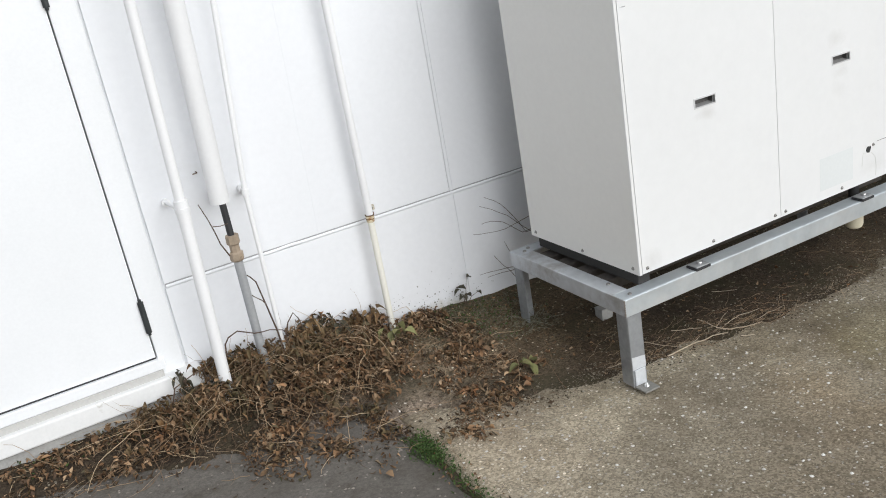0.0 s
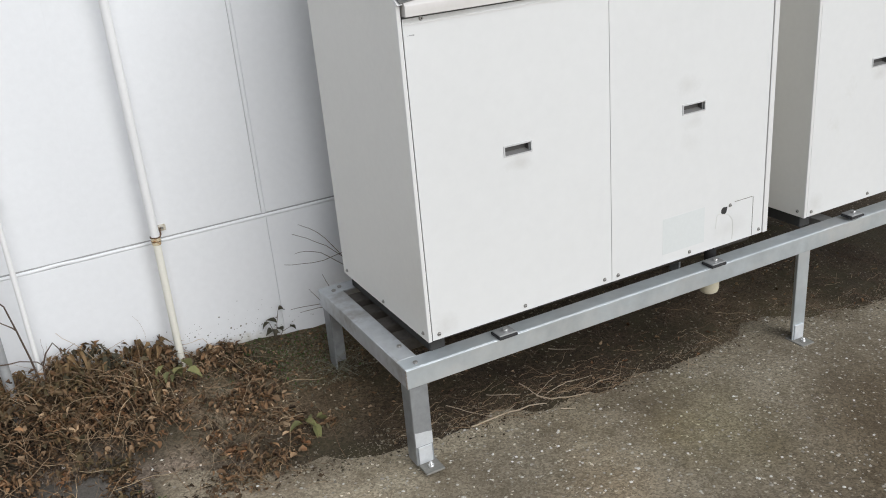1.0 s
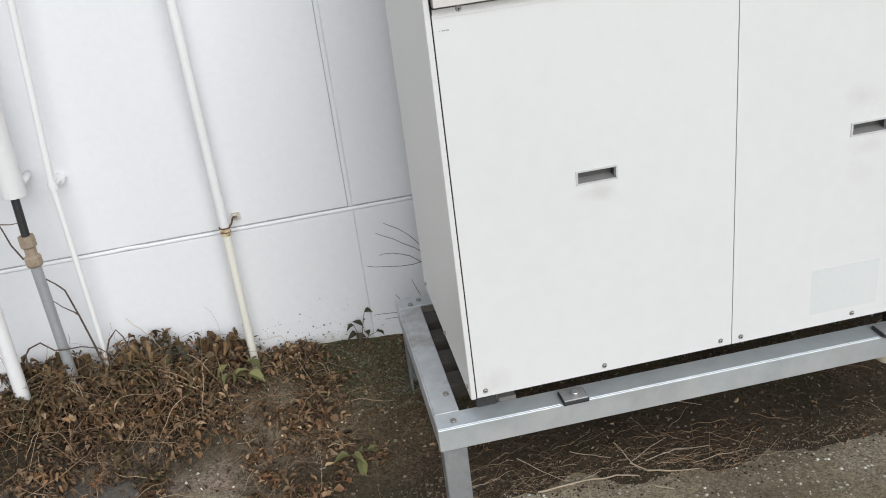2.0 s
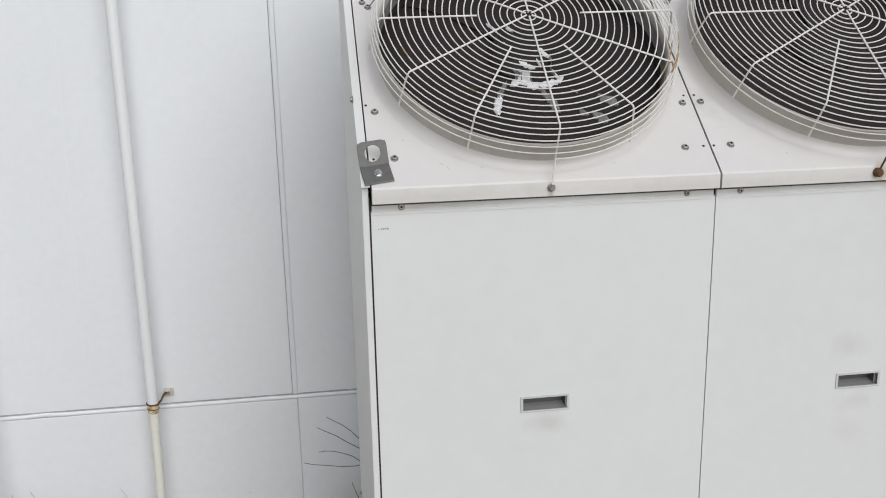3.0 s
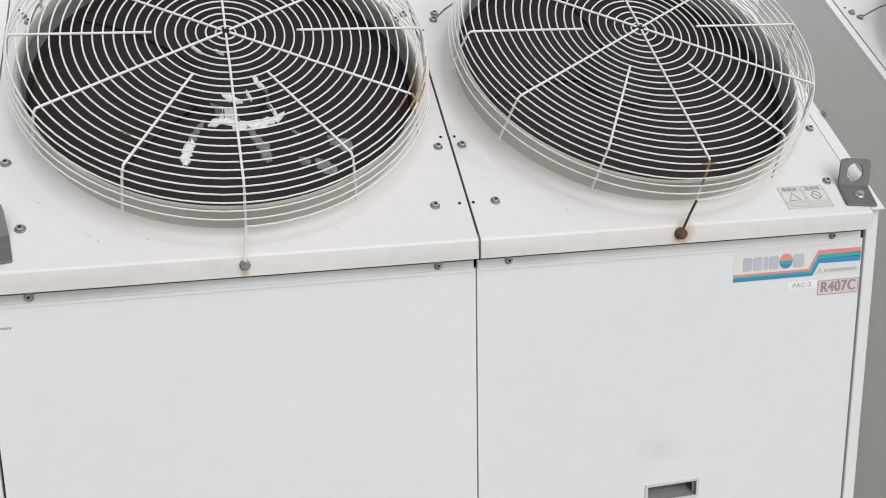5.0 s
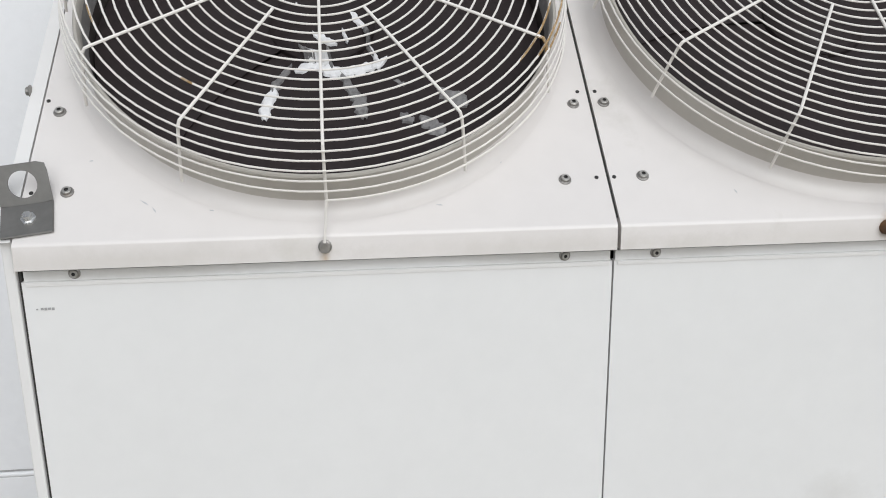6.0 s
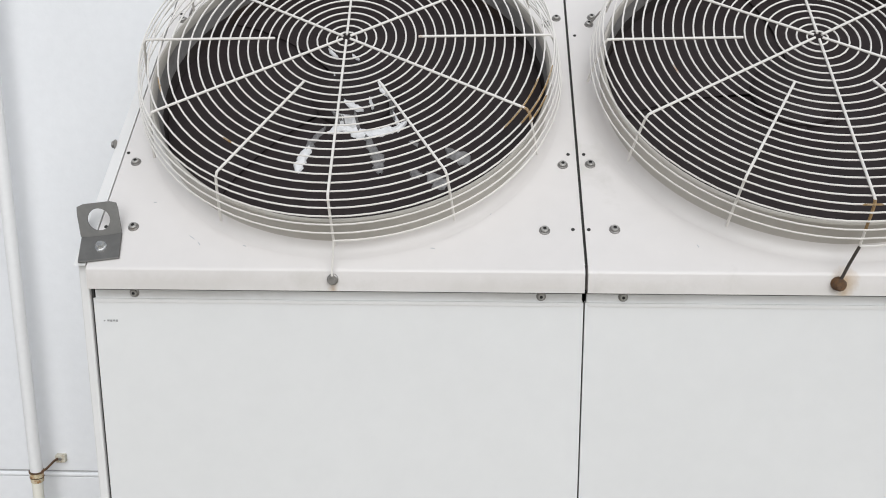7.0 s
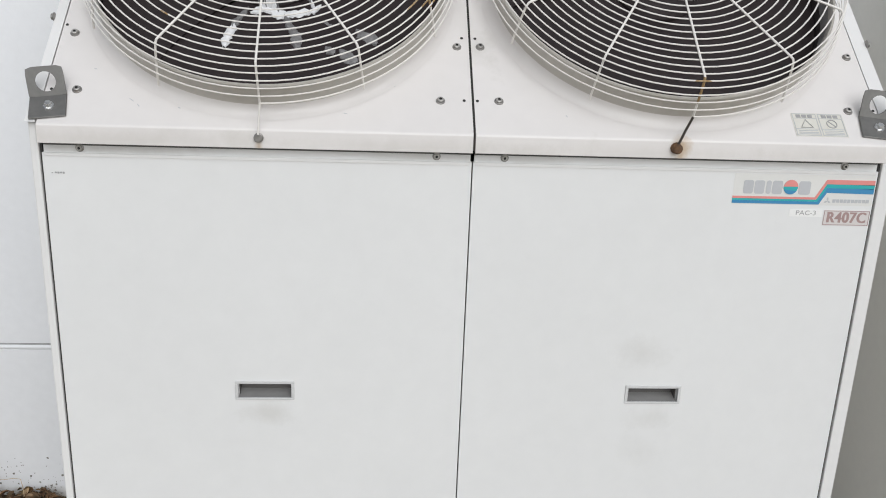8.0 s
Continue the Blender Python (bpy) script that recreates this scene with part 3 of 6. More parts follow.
cols = [-1.439 + 0.62 * i for i in range(17)]
panel_cache = {}


def wall_panel(x0, x1, z0, z1, material=WALL):
    key = (round(x1 - x0, 3), round(z0, 3), round(z1, 3))
    if key not in panel_cache:
        bm = B()
        w = (x1 - x0) / 2
        box(bm, -w, w, -0.018, 0.004, z0, z1)
        front = [e for e in bm.edges if all(v.co.y < -0.017 for v in e.verts)]
        bmesh.ops.bevel(bm, geom=front, offset=0.0022, segments=2, affect="EDGES", profile=0.55)
        panel_cache[key] = mesh_of("wall_panel", bm, material)
    placed("wall_panel", panel_cache[key], Matrix.Translation(((x0 + x1) / 2, WY + 0.018, 0)), wall)


wall_panel(cols[0] + 0.004, cols[2] - 0.0085, JZ + 0.006, 4.19)
for a, c in zip(cols[2:], cols[3:]):
    wall_panel(a + 0.0085, c - 0.0085, JZ + 0.006, 4.19)
wall_panel(cols[0] + 0.004, cols[2] + 0.006, -0.28, JZ - 0.0125, WALL_LOW)
wall_panel(cols[2] + 0.0066, cols[-1], -0.28, JZ - 0.0125)
for i in range(7):
    c = DOOR_L - 0.10 - 0.62 * i
    wall_panel(c - 0.616, c - 0.004, -0.28, JZ - 0.0125)
    wall_panel(c - 0.616, c - 0.004, JZ + 0.006, 4.19)
wall_panel(DOOR_L - 0.096, -1.443, DOOR_T + 0.1, 4.19)
bm = B()
box(bm, -1.43, 5.7, WY + 0.0045, WY + 0.0133, JZ - 0.0123, JZ + 0.0058)
for c in cols[2:8]:
    box(bm, c - 0.0083, c + 0.0083, WY + 0.0045, WY + 0.0133, JZ + 0.006, 4.18)
part("joint_backing", bm, JOINTGREY, wall, "dirty grey backing deep in the panel joints")
# painted sealant beads in the joints, a dark slot left along one side
bm = B()
lumps = [(-1.43 + 0.055 * i, JZ - 0.0057 + 0.0008 * noise.noise(Vector((i * 0.7, 3, 1))) + (0.003 if i == 9 else 0)) for i in range(130)]
tube(bm, [(x, 0, z) for x, z in lumps], [0.0067 + 0.0006 * noise.noise(Vector((i * 1.9, 7, 2))) for i in range(130)], 12)
for v in bm.verts:
    v.co.y = WY + 0.0018 + 0.72 * v.co.y
part("sealant_bead", bm, WALL, wall, "uneven white painted sealant bead")
for c in cols[2:8]:
    bm = B()
    tube(bm, [(c + 0.0006 + 0.0009 * noise.noise(Vector((c, k * 0.9, 2))), 0, JZ + 0.005 + (4.18 - JZ) * k / 40) for k in range(41)], 0.0077, 12)
    for v in bm.verts:
        v.co.y = WY + 0.0022 + 0.42 * v.co.y
    part("sealant_bead", bm, WALL, wall)
bm = prism(B(), [(-0.8135, WY, JZ + 0.02), (-0.8105, WY, JZ + 0.02), (-0.7735, WY, 1.8), (-0.70, WY, 4.1), (-0.703, WY, 4.1), (-0.7765, WY, 1.8)], (0, -0.0008, 0))
part("sealant_line", bm, WALL, wall, "thin painted sealant line")
box_bm = B()
box(box_bm, -7, 9, WY - 0.012, WY + 0.16, 4.2, 4.32, 0.006)
tagged(part("trim", box_bm, TRIM, None, "white metal coping along the wall top"), category="trim", kind="structure")

# door with its frame, sill and hinges
door = thing("door_1", (DOOR_L + DOOR_R) / 2, WY, DOOR_B, "closed white flush steel door in a white frame", "door", kind="structure")
bm = B()
box(bm, DOOR_L + 0.004, DOOR_R - 0.004, WY - 0.012, WY + 0.03, DOOR_B + 0.014, DOOR_T - 0.004, 0.002, 2)
part("door_leaf", bm, TRIM, door)
bm = B()
box(bm, DOOR_R + 0.001, -1.445, WY - 0.014, WY + 0.06, DOOR_B - 0.07, DOOR_T + 0.095, 0.004, 2)
box(bm, DOOR_L - 0.094, DOOR_L - 0.001, WY - 0.014, WY + 0.06, DOOR_B - 0.07, DOOR_T + 0.095, 0.004, 2)
box(bm, DOOR_L, DOOR_R, WY - 0.013, WY + 0.06, DOOR_T + 0.001, DOOR_T + 0.094, 0.004, 2)
part("door_frame", bm, TRIM, door)
bm = B()
box(bm, DOOR_L - 0.004, DOOR_R + 0.004, WY + 0.031, WY + 0.05, DOOR_B - 0.02, DOOR_T + 0.01)
part("rebate", bm, DARK, door, "dark rebate behind the door edge")
for hz in (0.50, 1.68, 2.15):
    bm = B()
    tube(bm, [(DOOR_R, WY - 0.018, hz - 0.062), (DOOR_R, WY - 0.018, hz + 0.062)], 0.011, 12)
    tube(bm, [(DOOR_R, WY - 0.018, hz - 0.072), (DOOR_R, WY - 0.018, hz + 0.072)], 0.006, 10)
    box(bm, DOOR_R - 0.006, DOOR_R + 0.006, WY - 0.016, WY + 0.01, hz - 0.06, hz + 0.06)
    part("hinge", bm, HINGE, door, "small black butt hinge")
bm = B()
box(bm, DOOR_L - 0.09, DOOR_R + 0.02, WY - 0.03, WY + 0.05, DOOR_B - 0.034, DOOR_B + 0.0075, 0.003, 2)
part("threshold", bm, TRIM, door)
# added black strip keeps the gap below the leaf dark, as shade
bm = B()
box(bm, DOOR_L + 0.004, DOOR_R - 0.004, WY - 0.011, WY + 0.02, DOOR_B + 0.0077, DOOR_B + 0.0137)
part("door_seal", bm, RUBBER, door, "black strip standing for the shaded gap under the door")
bm = B()
box(bm, DOOR_L - 0.085, DOOR_R + 0.006, WY - 0.037, WY - 0.031, DOOR_B - 0.062, DOOR_B - 0.032, 0.002)
part("threshold_strip", bm, GREYSTRIP, door, "dull grey strip below the threshold")
bm = B()
box(bm, DOOR_L - 0.12, -1.40, WY - 0.065, WY + 0.02, 0.187, DOOR_B - 0.059, 0.006, 2)
part("sill", bm, SILL, door, "worn white painted step with flaking edges")
bm = B()
box(bm, -4.0, -1.43, WY - 0.05, WY + 0.02, -0.2, 0.186, 0.006, 2)
tagged(part("footing", bm, FOOTING, None, "rough bare grey concrete footing below the door"), category="footing", kind="structure")


# ---- pipes on the wall ----
def pipe_thing(name, x, y, z, label):
    return thing(name, x, y, z, label, "pipe")


DY = 0.808
dp = pipe_thing("drain_pipe", -1.335, DY, 0.1, "white plastic drain pipe standing off the wall")
bm = B()
tube(bm, [(-1.237, DY, 4.0), (-1.3235, DY, 0.905)], 0.0185, 20)
part("upper_pipe", bm, PIPE_WHITE, dp)
bm = B()
tube(bm, [(-1.323, DY, 0.920), (-1.3245, DY, 0.853)], 0.0245, 20)
part("socket", bm, PIPE_WHITE, dp)
bm = B()
tube(bm, [(-1.3245, DY, 0.855), (-1.349, DY, 0.03)], 0.0225, 20)
part("lower_pipe", bm, PIPE_WHITE, dp)
bm = B()
tube(bm, [(-1.334, DY + 0.015, 0.887), (-1.347, WY - 0.01, 0.887)], 0.007, 10)
tube(bm, [(-1.347, WY - 0.012, 0.887), (-1.347, WY, 0.887)], 0.016, 14)
lathe(bm, [(0.0248, -0.008), (0.0272, -0.008), (0.0272, 0.008), (0.0248, 0.008)], Matrix.Translation((-1.324, DY, 0.885)), 20)
part("bracket", bm, PIPE_WHITE, dp)

PY = 0.857
sp = pipe_thing("cable_sleeve", -1.17, PY, 0.8, "wide white pipe sleeve with a black cable leaving it")
bm = B()
lathe(bm, [(0.031, 3.15), (0.0355, 3.15), (0.0355, 0.004), (0.0345, 0.0), (0.030, 0.0), (0.030, 0.12), (0.0, 0.12)], Matrix.Translation((-1.181, PY, 0.858)) @ pose(0, 0, 0, 0, 2.0, 0), 32)
part("sleeve", bm, PIPE_WHITE, sp)
bm = B()
tube(bm, [(-1.175, PY - 0.012, 0.99), (-1.178, PY - 0.016, 0.866), (-1.180, 0.828, 0.716)], 0.0125, 14)
part("cable", bm, CABLE, sp, "black rubber cable")
bm = B()
tube(bm, [(-1.16, PY + 0.03, 0.886), (-1.158, WY, 0.886)], 0.012, 10)
part("bracket", bm, PIPE_WHITE, sp)
RY = 0.825
gp = pipe_thing("conduit_riser", -1.18, RY, 0.05, "grey steel conduit with a tan coupling rising from the soil")
bm = B()
lathe(bm, [(0.012, 0.10), (0.024, 0.10), (0.025, 0.094), (0.025, 0.068), (0.0185, 0.062), (0.0185, 0.036), (0.026, 0.030), (0.026, 0.006), (0.022, 0.0), (0.014, 0.0)],
      Matrix.Translation((-1.180, RY, 0.640)) @ pose(0, 0, 0, 0, 0.6, 0), 8, smooth=False)
part("coupling", bm, TAN, gp, "tan threaded coupling")
bm = B()
tube(bm, [(-1.180, RY, 0.646), (-1.182, RY - 0.003, 0.03)], 0.0165, 18)
part("riser", bm, GREYPIPE, gp)

CY = 0.885
cp = pipe_thing("conduit", -1.075, CY, 0.1, "thin white painted conduit running up the wall")
bm = B()
tube(bm, [(-0.86, CY, 4.0), (-1.018, CY, 1.55), (-1.077, CY, 0.866)], 0.0105, 14)
part("upper_tube", bm, PIPE_WHITE, cp)
bm = B()
tube(bm, [(-1.077, CY, 0.866), (-1.082, CY, 0.05)], 0.0092, 14)
part("lower_tube", bm, PIPE_WHITE, cp)
bm = B()
lathe(bm, [(0.0095, -0.012), (0.0135, -0.012), (0.0135, 0.012), (0.0108, 0.012)], Matrix.Translation((-1.0765, CY, 0.862)), 20)
tube(bm, [(-1.073, CY + 0.01, 0.860), (-1.068, WY - 0.012, 0.860)], 0.0085, 10)
tube(bm, [(-1.068, WY - 0.03, 0.860), (-1.068, WY, 0.860)], 0.017, 14)
part("bracket", bm, PIPE_WHITE, cp)

SY = 0.903
PX = -0.611
op = pipe_thing("steel_pipe", PX, SY, 0.1, "white painted pipe with a rusty joint on the wall")
bm = B()
tube(bm, [(PX + 0.004, SY, 4.0), (PX, SY, 0.62)], 0.0155, 20)
part("upper_pipe", bm, PIPE_WHITE, op)
bm = B()
tube(bm, [(PX, SY, 0.62), (PX - 0.006, SY - 0.012, 0.04)], 0.0135, 20)
part("lower_pipe", bm, PIPE_OLD, op, "yellowed lower pipe")
bm = B()
lathe(bm, [(0.0138, -0.024), (0.0158, -0.022), (0.0168, -0.010), (0.0168, 0.004), (0.0156, 0.007)], Matrix.Translation((PX, SY, 0.617)), 20)
joint = part("joint", bm, RUSTJOINT, op, "rust-streaked pipe joint")
for z, r, h in ((0.6225, 0.0186, 0.0022), (0.6075, 0.0174, 0.0013)):
    bm = B()
    lathe(bm, [(0.0160, -h), (r, -h * 0.8), (r + 0.0005, h), (0.0158, h)], Matrix.Translation((PX, SY, z)) @ pose(0, 0, 0, 0, 4, 0), 20)
    part("rust_ring", bm, RUST, joint, "dark rusted ring")
# wall plate of the clip and its bent arm
bm = B()
box(bm, -0.5870, -0.5605, WY - 0.012, WY + 0.002, 0.6195, 0.6410, 0.002, 2)
clip_plate = part("clip_plate", bm, CLIPPLATE, op, "pale clip plate with rusty edges")
bm = B()
tube(bm, [(PX + 0.016, SY - 0.004, 0.6230), (PX + 0.022, SY + 0.012, 0.6250), (PX + 0.026, WY - 0.020, 0.6300), (-0.5800, WY - 0.011, 0.6310)], [0.0034, 0.0030, 0.0032, 0.0038], 7)
part("clip_arm", bm, RUST, op, "rusty bent clip arm")
bm = B()
tube(bm, [(-0.5735, WY - 0.015, 0.6305), (-0.5735, WY - 0.011, 0.6305)], 0.0045, 8)
part("clip_screw", bm, BOLT, clip_plate)

# ---- steel stand ----
FT, FB = 0.350, 0.285
F0, F1, FY0, FY1 = -0.120, 3.34, -0.032, 0.70
stand = thing("steel_stand", 0.7, 0.33, 0.0, "galvanised steel angle stand bolted to the concrete", "stand")


def angle_rail(x0, x1, y0, y1, axis, inward):
    """A steel angle: an upright flange outside, a flat one on top."""
    bm = B()
    t = 0.006
    if axis == "x":
        yo = y0
        box(bm, x0, x1, min(yo, yo + inward * t), max(yo, yo + inward * t), FB, FT, 0.0024, 3)
        box(bm, x0, x1, min(yo + inward * t, yo + inward * 0.07), max(yo + inward * t, yo + inward * 0.07), FT - t, FT, 0.001)
    else:
        xo = x0
        box(bm, min(xo, xo + inward * t), max(xo, xo + inward * t), y0, y1, FB, FT, 0.0024, 3)
        box(bm, min(xo + inward * t, xo + inward * 0.07), max(xo + inward * t, xo + inward * 0.07), y0 + 0.0645, y1 - 0.0645, FT - t, FT, 0.001)
    return bm


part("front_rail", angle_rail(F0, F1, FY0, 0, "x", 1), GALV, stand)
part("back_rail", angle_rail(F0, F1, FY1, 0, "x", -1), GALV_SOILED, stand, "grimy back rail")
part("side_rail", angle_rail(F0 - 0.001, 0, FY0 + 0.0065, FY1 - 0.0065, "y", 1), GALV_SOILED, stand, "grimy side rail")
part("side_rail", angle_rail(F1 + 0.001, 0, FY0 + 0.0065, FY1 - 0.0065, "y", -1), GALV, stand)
# added dark bars: hide the bright wall and paint the shade below the unit
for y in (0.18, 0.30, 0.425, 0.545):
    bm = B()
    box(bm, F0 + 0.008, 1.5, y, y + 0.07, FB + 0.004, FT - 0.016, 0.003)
    part("cross_bar", bm, SHADEFILL, stand, "added dark bar standing for shade between the rails")
for x in (1.75, 2.6):
    bm = B()
    box(bm, x, x + 0.006, FY0 + 0.08, FY1 - 0.08, FB, FT - 0.008)
    box(bm, x + 0.006, x + 0.06, FY0 + 0.08, FY1 - 0.08, FT - 0.014, FT - 0.008)
    part("cross_bar", bm, GALV_DULL, stand)


# brown weld down the mitred corner
bm = B()
tube(bm, [(F0 - 0.0006 + 0.0006 * math.sin(k * 2.1), FY0 + 0.0035, FB + 0.001 + (FT - FB - 0.003) * k / 12) for k in range(13)], [0.0026 + 0.0005 * math.sin(k * 3.7) for k in range(13)], 7)
part("weld", bm, WELD, stand, "brown weld seam at the corner")


def leg(x, y, dx, dy, zb):
    """An angle leg with a foot bracket, plate and anchor bolt; dx, dy point inwards."""
    bm = B()
    t, w = 0.006, 0.062
    o = 0.0068
    xa, ya = x + dx * o, y + dy * o
    box(bm, min(xa, xa + dx * w), max(xa, xa + dx * w), min(ya, ya + dy * t), max(ya, ya + dy * t), zb, FT - 0.01, 0.0015)
    box(bm, min(xa, xa + dx * t), max(xa, xa + dx * t), min(ya + dy * t, ya + dy * w), max(ya + dy * t, ya + dy * w), zb, FT - 0.01, 0.0015)
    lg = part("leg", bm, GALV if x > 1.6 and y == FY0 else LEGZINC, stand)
    # paler patch with a wavy top on the lower leg
    if y == FY0 and x < 0:
        bm = B()
        top = [(xa + dx * (0.002 + w * 0.96 * k / 12), zb + 0.120 + 0.005 * noise.noise(Vector((x * 3, k * 0.15, 1))) - 0.0006 * k) for k in range(13)]
        prism(bm, [(u, ya - dy * 0.0001, v) for u, v in [(top[0][0], zb + 0.069)] + top + [(top[-1][0], zb + 0.069)]], (0, -dy * 0.0003, 0))
        part("zinc_patch", bm, PALEZINC, lg, "paler zinc patch above the foot")
    bm = B()
    box(bm, min(xa + dx * 0.008, xa + dx * 0.055), max(xa + dx * 0.008, xa + dx * 0.055), min(ya - dy * 0.0045, ya - dy * 0.0005), max(ya - dy * 0.0045, ya - dy * 0.0005), zb + 0.0062, zb + 0.068, 0.001)
    part("bracket", bm, PALEZINC if y == FY0 else GALV_DULL, lg)
    bm = B()
    box(bm, min(xa + dx * 0.004, xa + dx * 0.068), max(xa + dx * 0.004, xa + dx * 0.068), min(ya - dy * 0.058, ya + dy * 0.03), max(ya - dy * 0.058, ya + dy * 0.03), zb - 0.001, zb + 0.006, 0.001)
    part("foot_plate", bm, FOOTDUST, lg)
    bm = B()
    cx, cy = xa + dx * 0.034, ya - dy * 0.030
    tube(bm, [(cx, cy, zb), (cx, cy, zb + 0.014)], 0.0095, 6)
    tube(bm, [(cx, cy, zb), (cx, cy, zb + 0.022)], 0.005, 8)
    part("anchor_bolt", bm, BRIGHT, lg)


leg(F0, FY0, 1, 1, 0.000)
leg(1.612, FY0, -1, 1, slope_z(1.57) + 0.009)
leg(F1, FY0, -1, 1, slope_z(F1) + 0.018)
leg(F0, FY1, 1, -1, 0.0)
leg(1.545, FY1, 1, -1, slope_z(1.57) + 0.009)
leg(F1, FY1, -1, -1, slope_z(F1) + 0.018)
for x, y in ((-0.075, -0.003), (-0.07, 0.12), (-0.08, 0.645), (-0.05, 0.665)):
    bm = B()
    tube(bm, [(x, y, FT - 0.002), (x, y, FT + 0.005)], 0.008, 6)
    part("frame_bolt", bm, BOLT, stand)

stand.matrix_basis = pose(0, 0, 0, 0, 0.3, 0) @ stand.matrix_basis

# ---- outdoor unit ----
XL, XR, YB, ZB = -0.021, 1.392, 0.665, 0.387
LIFT = 0.0135
ANG = radians(39.4)
ST, SN = Vector((0, math.cos(ANG), math.sin(ANG))), Vector((0, -math.sin(ANG), math.cos(ANG)))
P0 = Vector((0, -0.012, 1.388))
SLOPE = Matrix((Vector((1, 0, 0)), ST, SN)).transposed().to_4x4()
SLEN = 0.80
FOLD = -0.0075


def on_slope(x, s, h=0.0):
    return Vector((x, 0, 0)) + P0 + s * ST + h * SN


def slope_pose(x, s, h=0.0, rz=0.0):
    return Matrix.Translation(on_slope(x, s, h)) @ SLOPE @ pose(0, 0, 0, 0, 0, rz)


def front_pose(x, z, y=0.0):
    """Local z points out of the front."""
    return Matrix.Translation((x, y, z)) @ pose(0, 0, 0, 90, 0, 0)


def screw_mesh(name, k):
    """A washer-head screw with a dark drive recess; k scales it."""
    bm = B()
    lathe(bm, [(0.0, 0.0032 * k), (0.0019 * k, 0.0032 * k), (0.0022 * k, 0.005 * k), (0.0038 * k, 0.005 * k), (0.0047 * k, 0.0042 * k), (0.0048 * k, 0.0015 * k), (0.0066 * k, 0.0011 * k), (0.0069 * k, 0.0), (0.0, -0.001)], Matrix.Identity(4), 12, smooth=False)
    me = mesh_of(name, bm, BOLT)
    me.materials.append(DARK)
    me.materials.append(SCREWFACE)
    for p in me.polygons:
        r = Vector((p.center.x, p.center.y)).length / k
        p.material_index = 1 if r < 0.0021 else (2 if r < 0.0045 and p.normal.z > 0.5 else 0)
    return me


SCREW, BIGSCREW = screw_mesh("screw", 1.0), screw_mesh("bolt", 1.14)
bm = B()
lathe(bm, [(0.0, 0.0008), (0.0026, 0.0008), (0.0026, 0.0), (0.0, 0.0)], Matrix.Identity(4), 8, smooth=False)
PINHOLE = mesh_of("pin_hole", bm, DARK)

unit = thing("outdoor_unit", 0.68, 0.33, FT, "off-white double-fan air conditioner outdoor unit on a steel stand", "air conditioner", group="outdoor units on the stand")
top_y, top_z = on_slope(0, SLEN).y, on_slope(0, SLEN).z


def side_poly(x, inset=0.0):
    return [(x, 0.001, ZB), (x, YB, ZB), (x, YB, top_z - 0.03 - inset), (x, top_y - 0.02, top_z - 0.03), (x, 0.001, P0.z - 0.004)]


for x0, t in ((XL, 0.012), (XR - 0.012, 0.012)):
    bm = prism(B(), side_poly(x0), (t, 0, 0))
    bmesh.ops.bevel(bm, geom=[e for e in bm.edges], offset=0.0012, segments=1, affect="EDGES")
    side = part("side_panel", bm, UNIT_SIDE_LIT, unit)
    sx = XL if x0 == XL else XR
    turn = pose(0, 0, 0, 0, -90 if x0 == XL else 90, 0)
    for y, z in ((0.03, 0.408), (0.32, 0.404), (0.63, 0.408)):
        placed("screw", SCREW, Matrix.Translation((sx, y, z)) @ turn, side)
    placed("bolt", BIGSCREW, Matrix.Translation((sx, 0.160, 1.530)) @ turn, side)
bm = B()
box(bm, XL + 0.0125, XR - 0.0125, YB - 0.012, YB - 0.001, ZB, top_z - 0.034)
part("back_panel", bm, UNIT_DULL, unit)
bm = B()
box(bm, XL + 0.0125, XR - 0.0125, 0.012, YB - 0.0125, ZB + 0.001, ZB + 0.012)
part("base_pan", bm, UNIT_DULL, unit)
bm = prism(B(), [(XL + 0.0125, top_y - 0.02, top_z - 0.004), (XL + 0.0125, YB - 0.001, top_z - 0.032), (XL + 0.0125, YB - 0.001, top_z - 0.022), (XL + 0.0125, top_y - 0.005, top_z + 0.004)], (XR - XL - 0.025, 0, 0))
part("top_panel", bm, UNIT, unit)
for x0, x1 in ((XL + 0.0003, -0.0078), (1.3690, XR - 0.0003)):
    bm = B()
    box(bm, x0, x1, -0.003, 0.012, ZB, P0.z - 0.005, 0.0022, 2)
    part("corner_post", bm, UNIT, unit)
# dark strips set into the side gaps to blacken their shade
for x0, x1 in ((-0.0077, -0.0044), (1.3656, 1.3689)):
    bm = B()
    box(bm, x0, x1, 0.0035, 0.011, ZB + 0.001, P0.z - 0.03)
    part("gap_strip", bm, DARK, unit, "dark strip deepening the shaded gap beside the front panel")
bm = B()
box(bm, -0.009, 1.3690, 0.058, 0.064, ZB + 0.012, 1.36)
box(bm, 0.0, 1.361, 0.015, YB - 0.02, ZB + 0.013, ZB + 0.02)
part("inner_frame", bm, DARK, unit, "dark inner frame behind the panels")
# added dark beam that fills the shaded slot under the base edge
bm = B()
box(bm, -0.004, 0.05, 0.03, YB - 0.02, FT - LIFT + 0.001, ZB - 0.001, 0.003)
part("base_beam", bm, DARK, unit, "added dark beam standing for shade under the base")
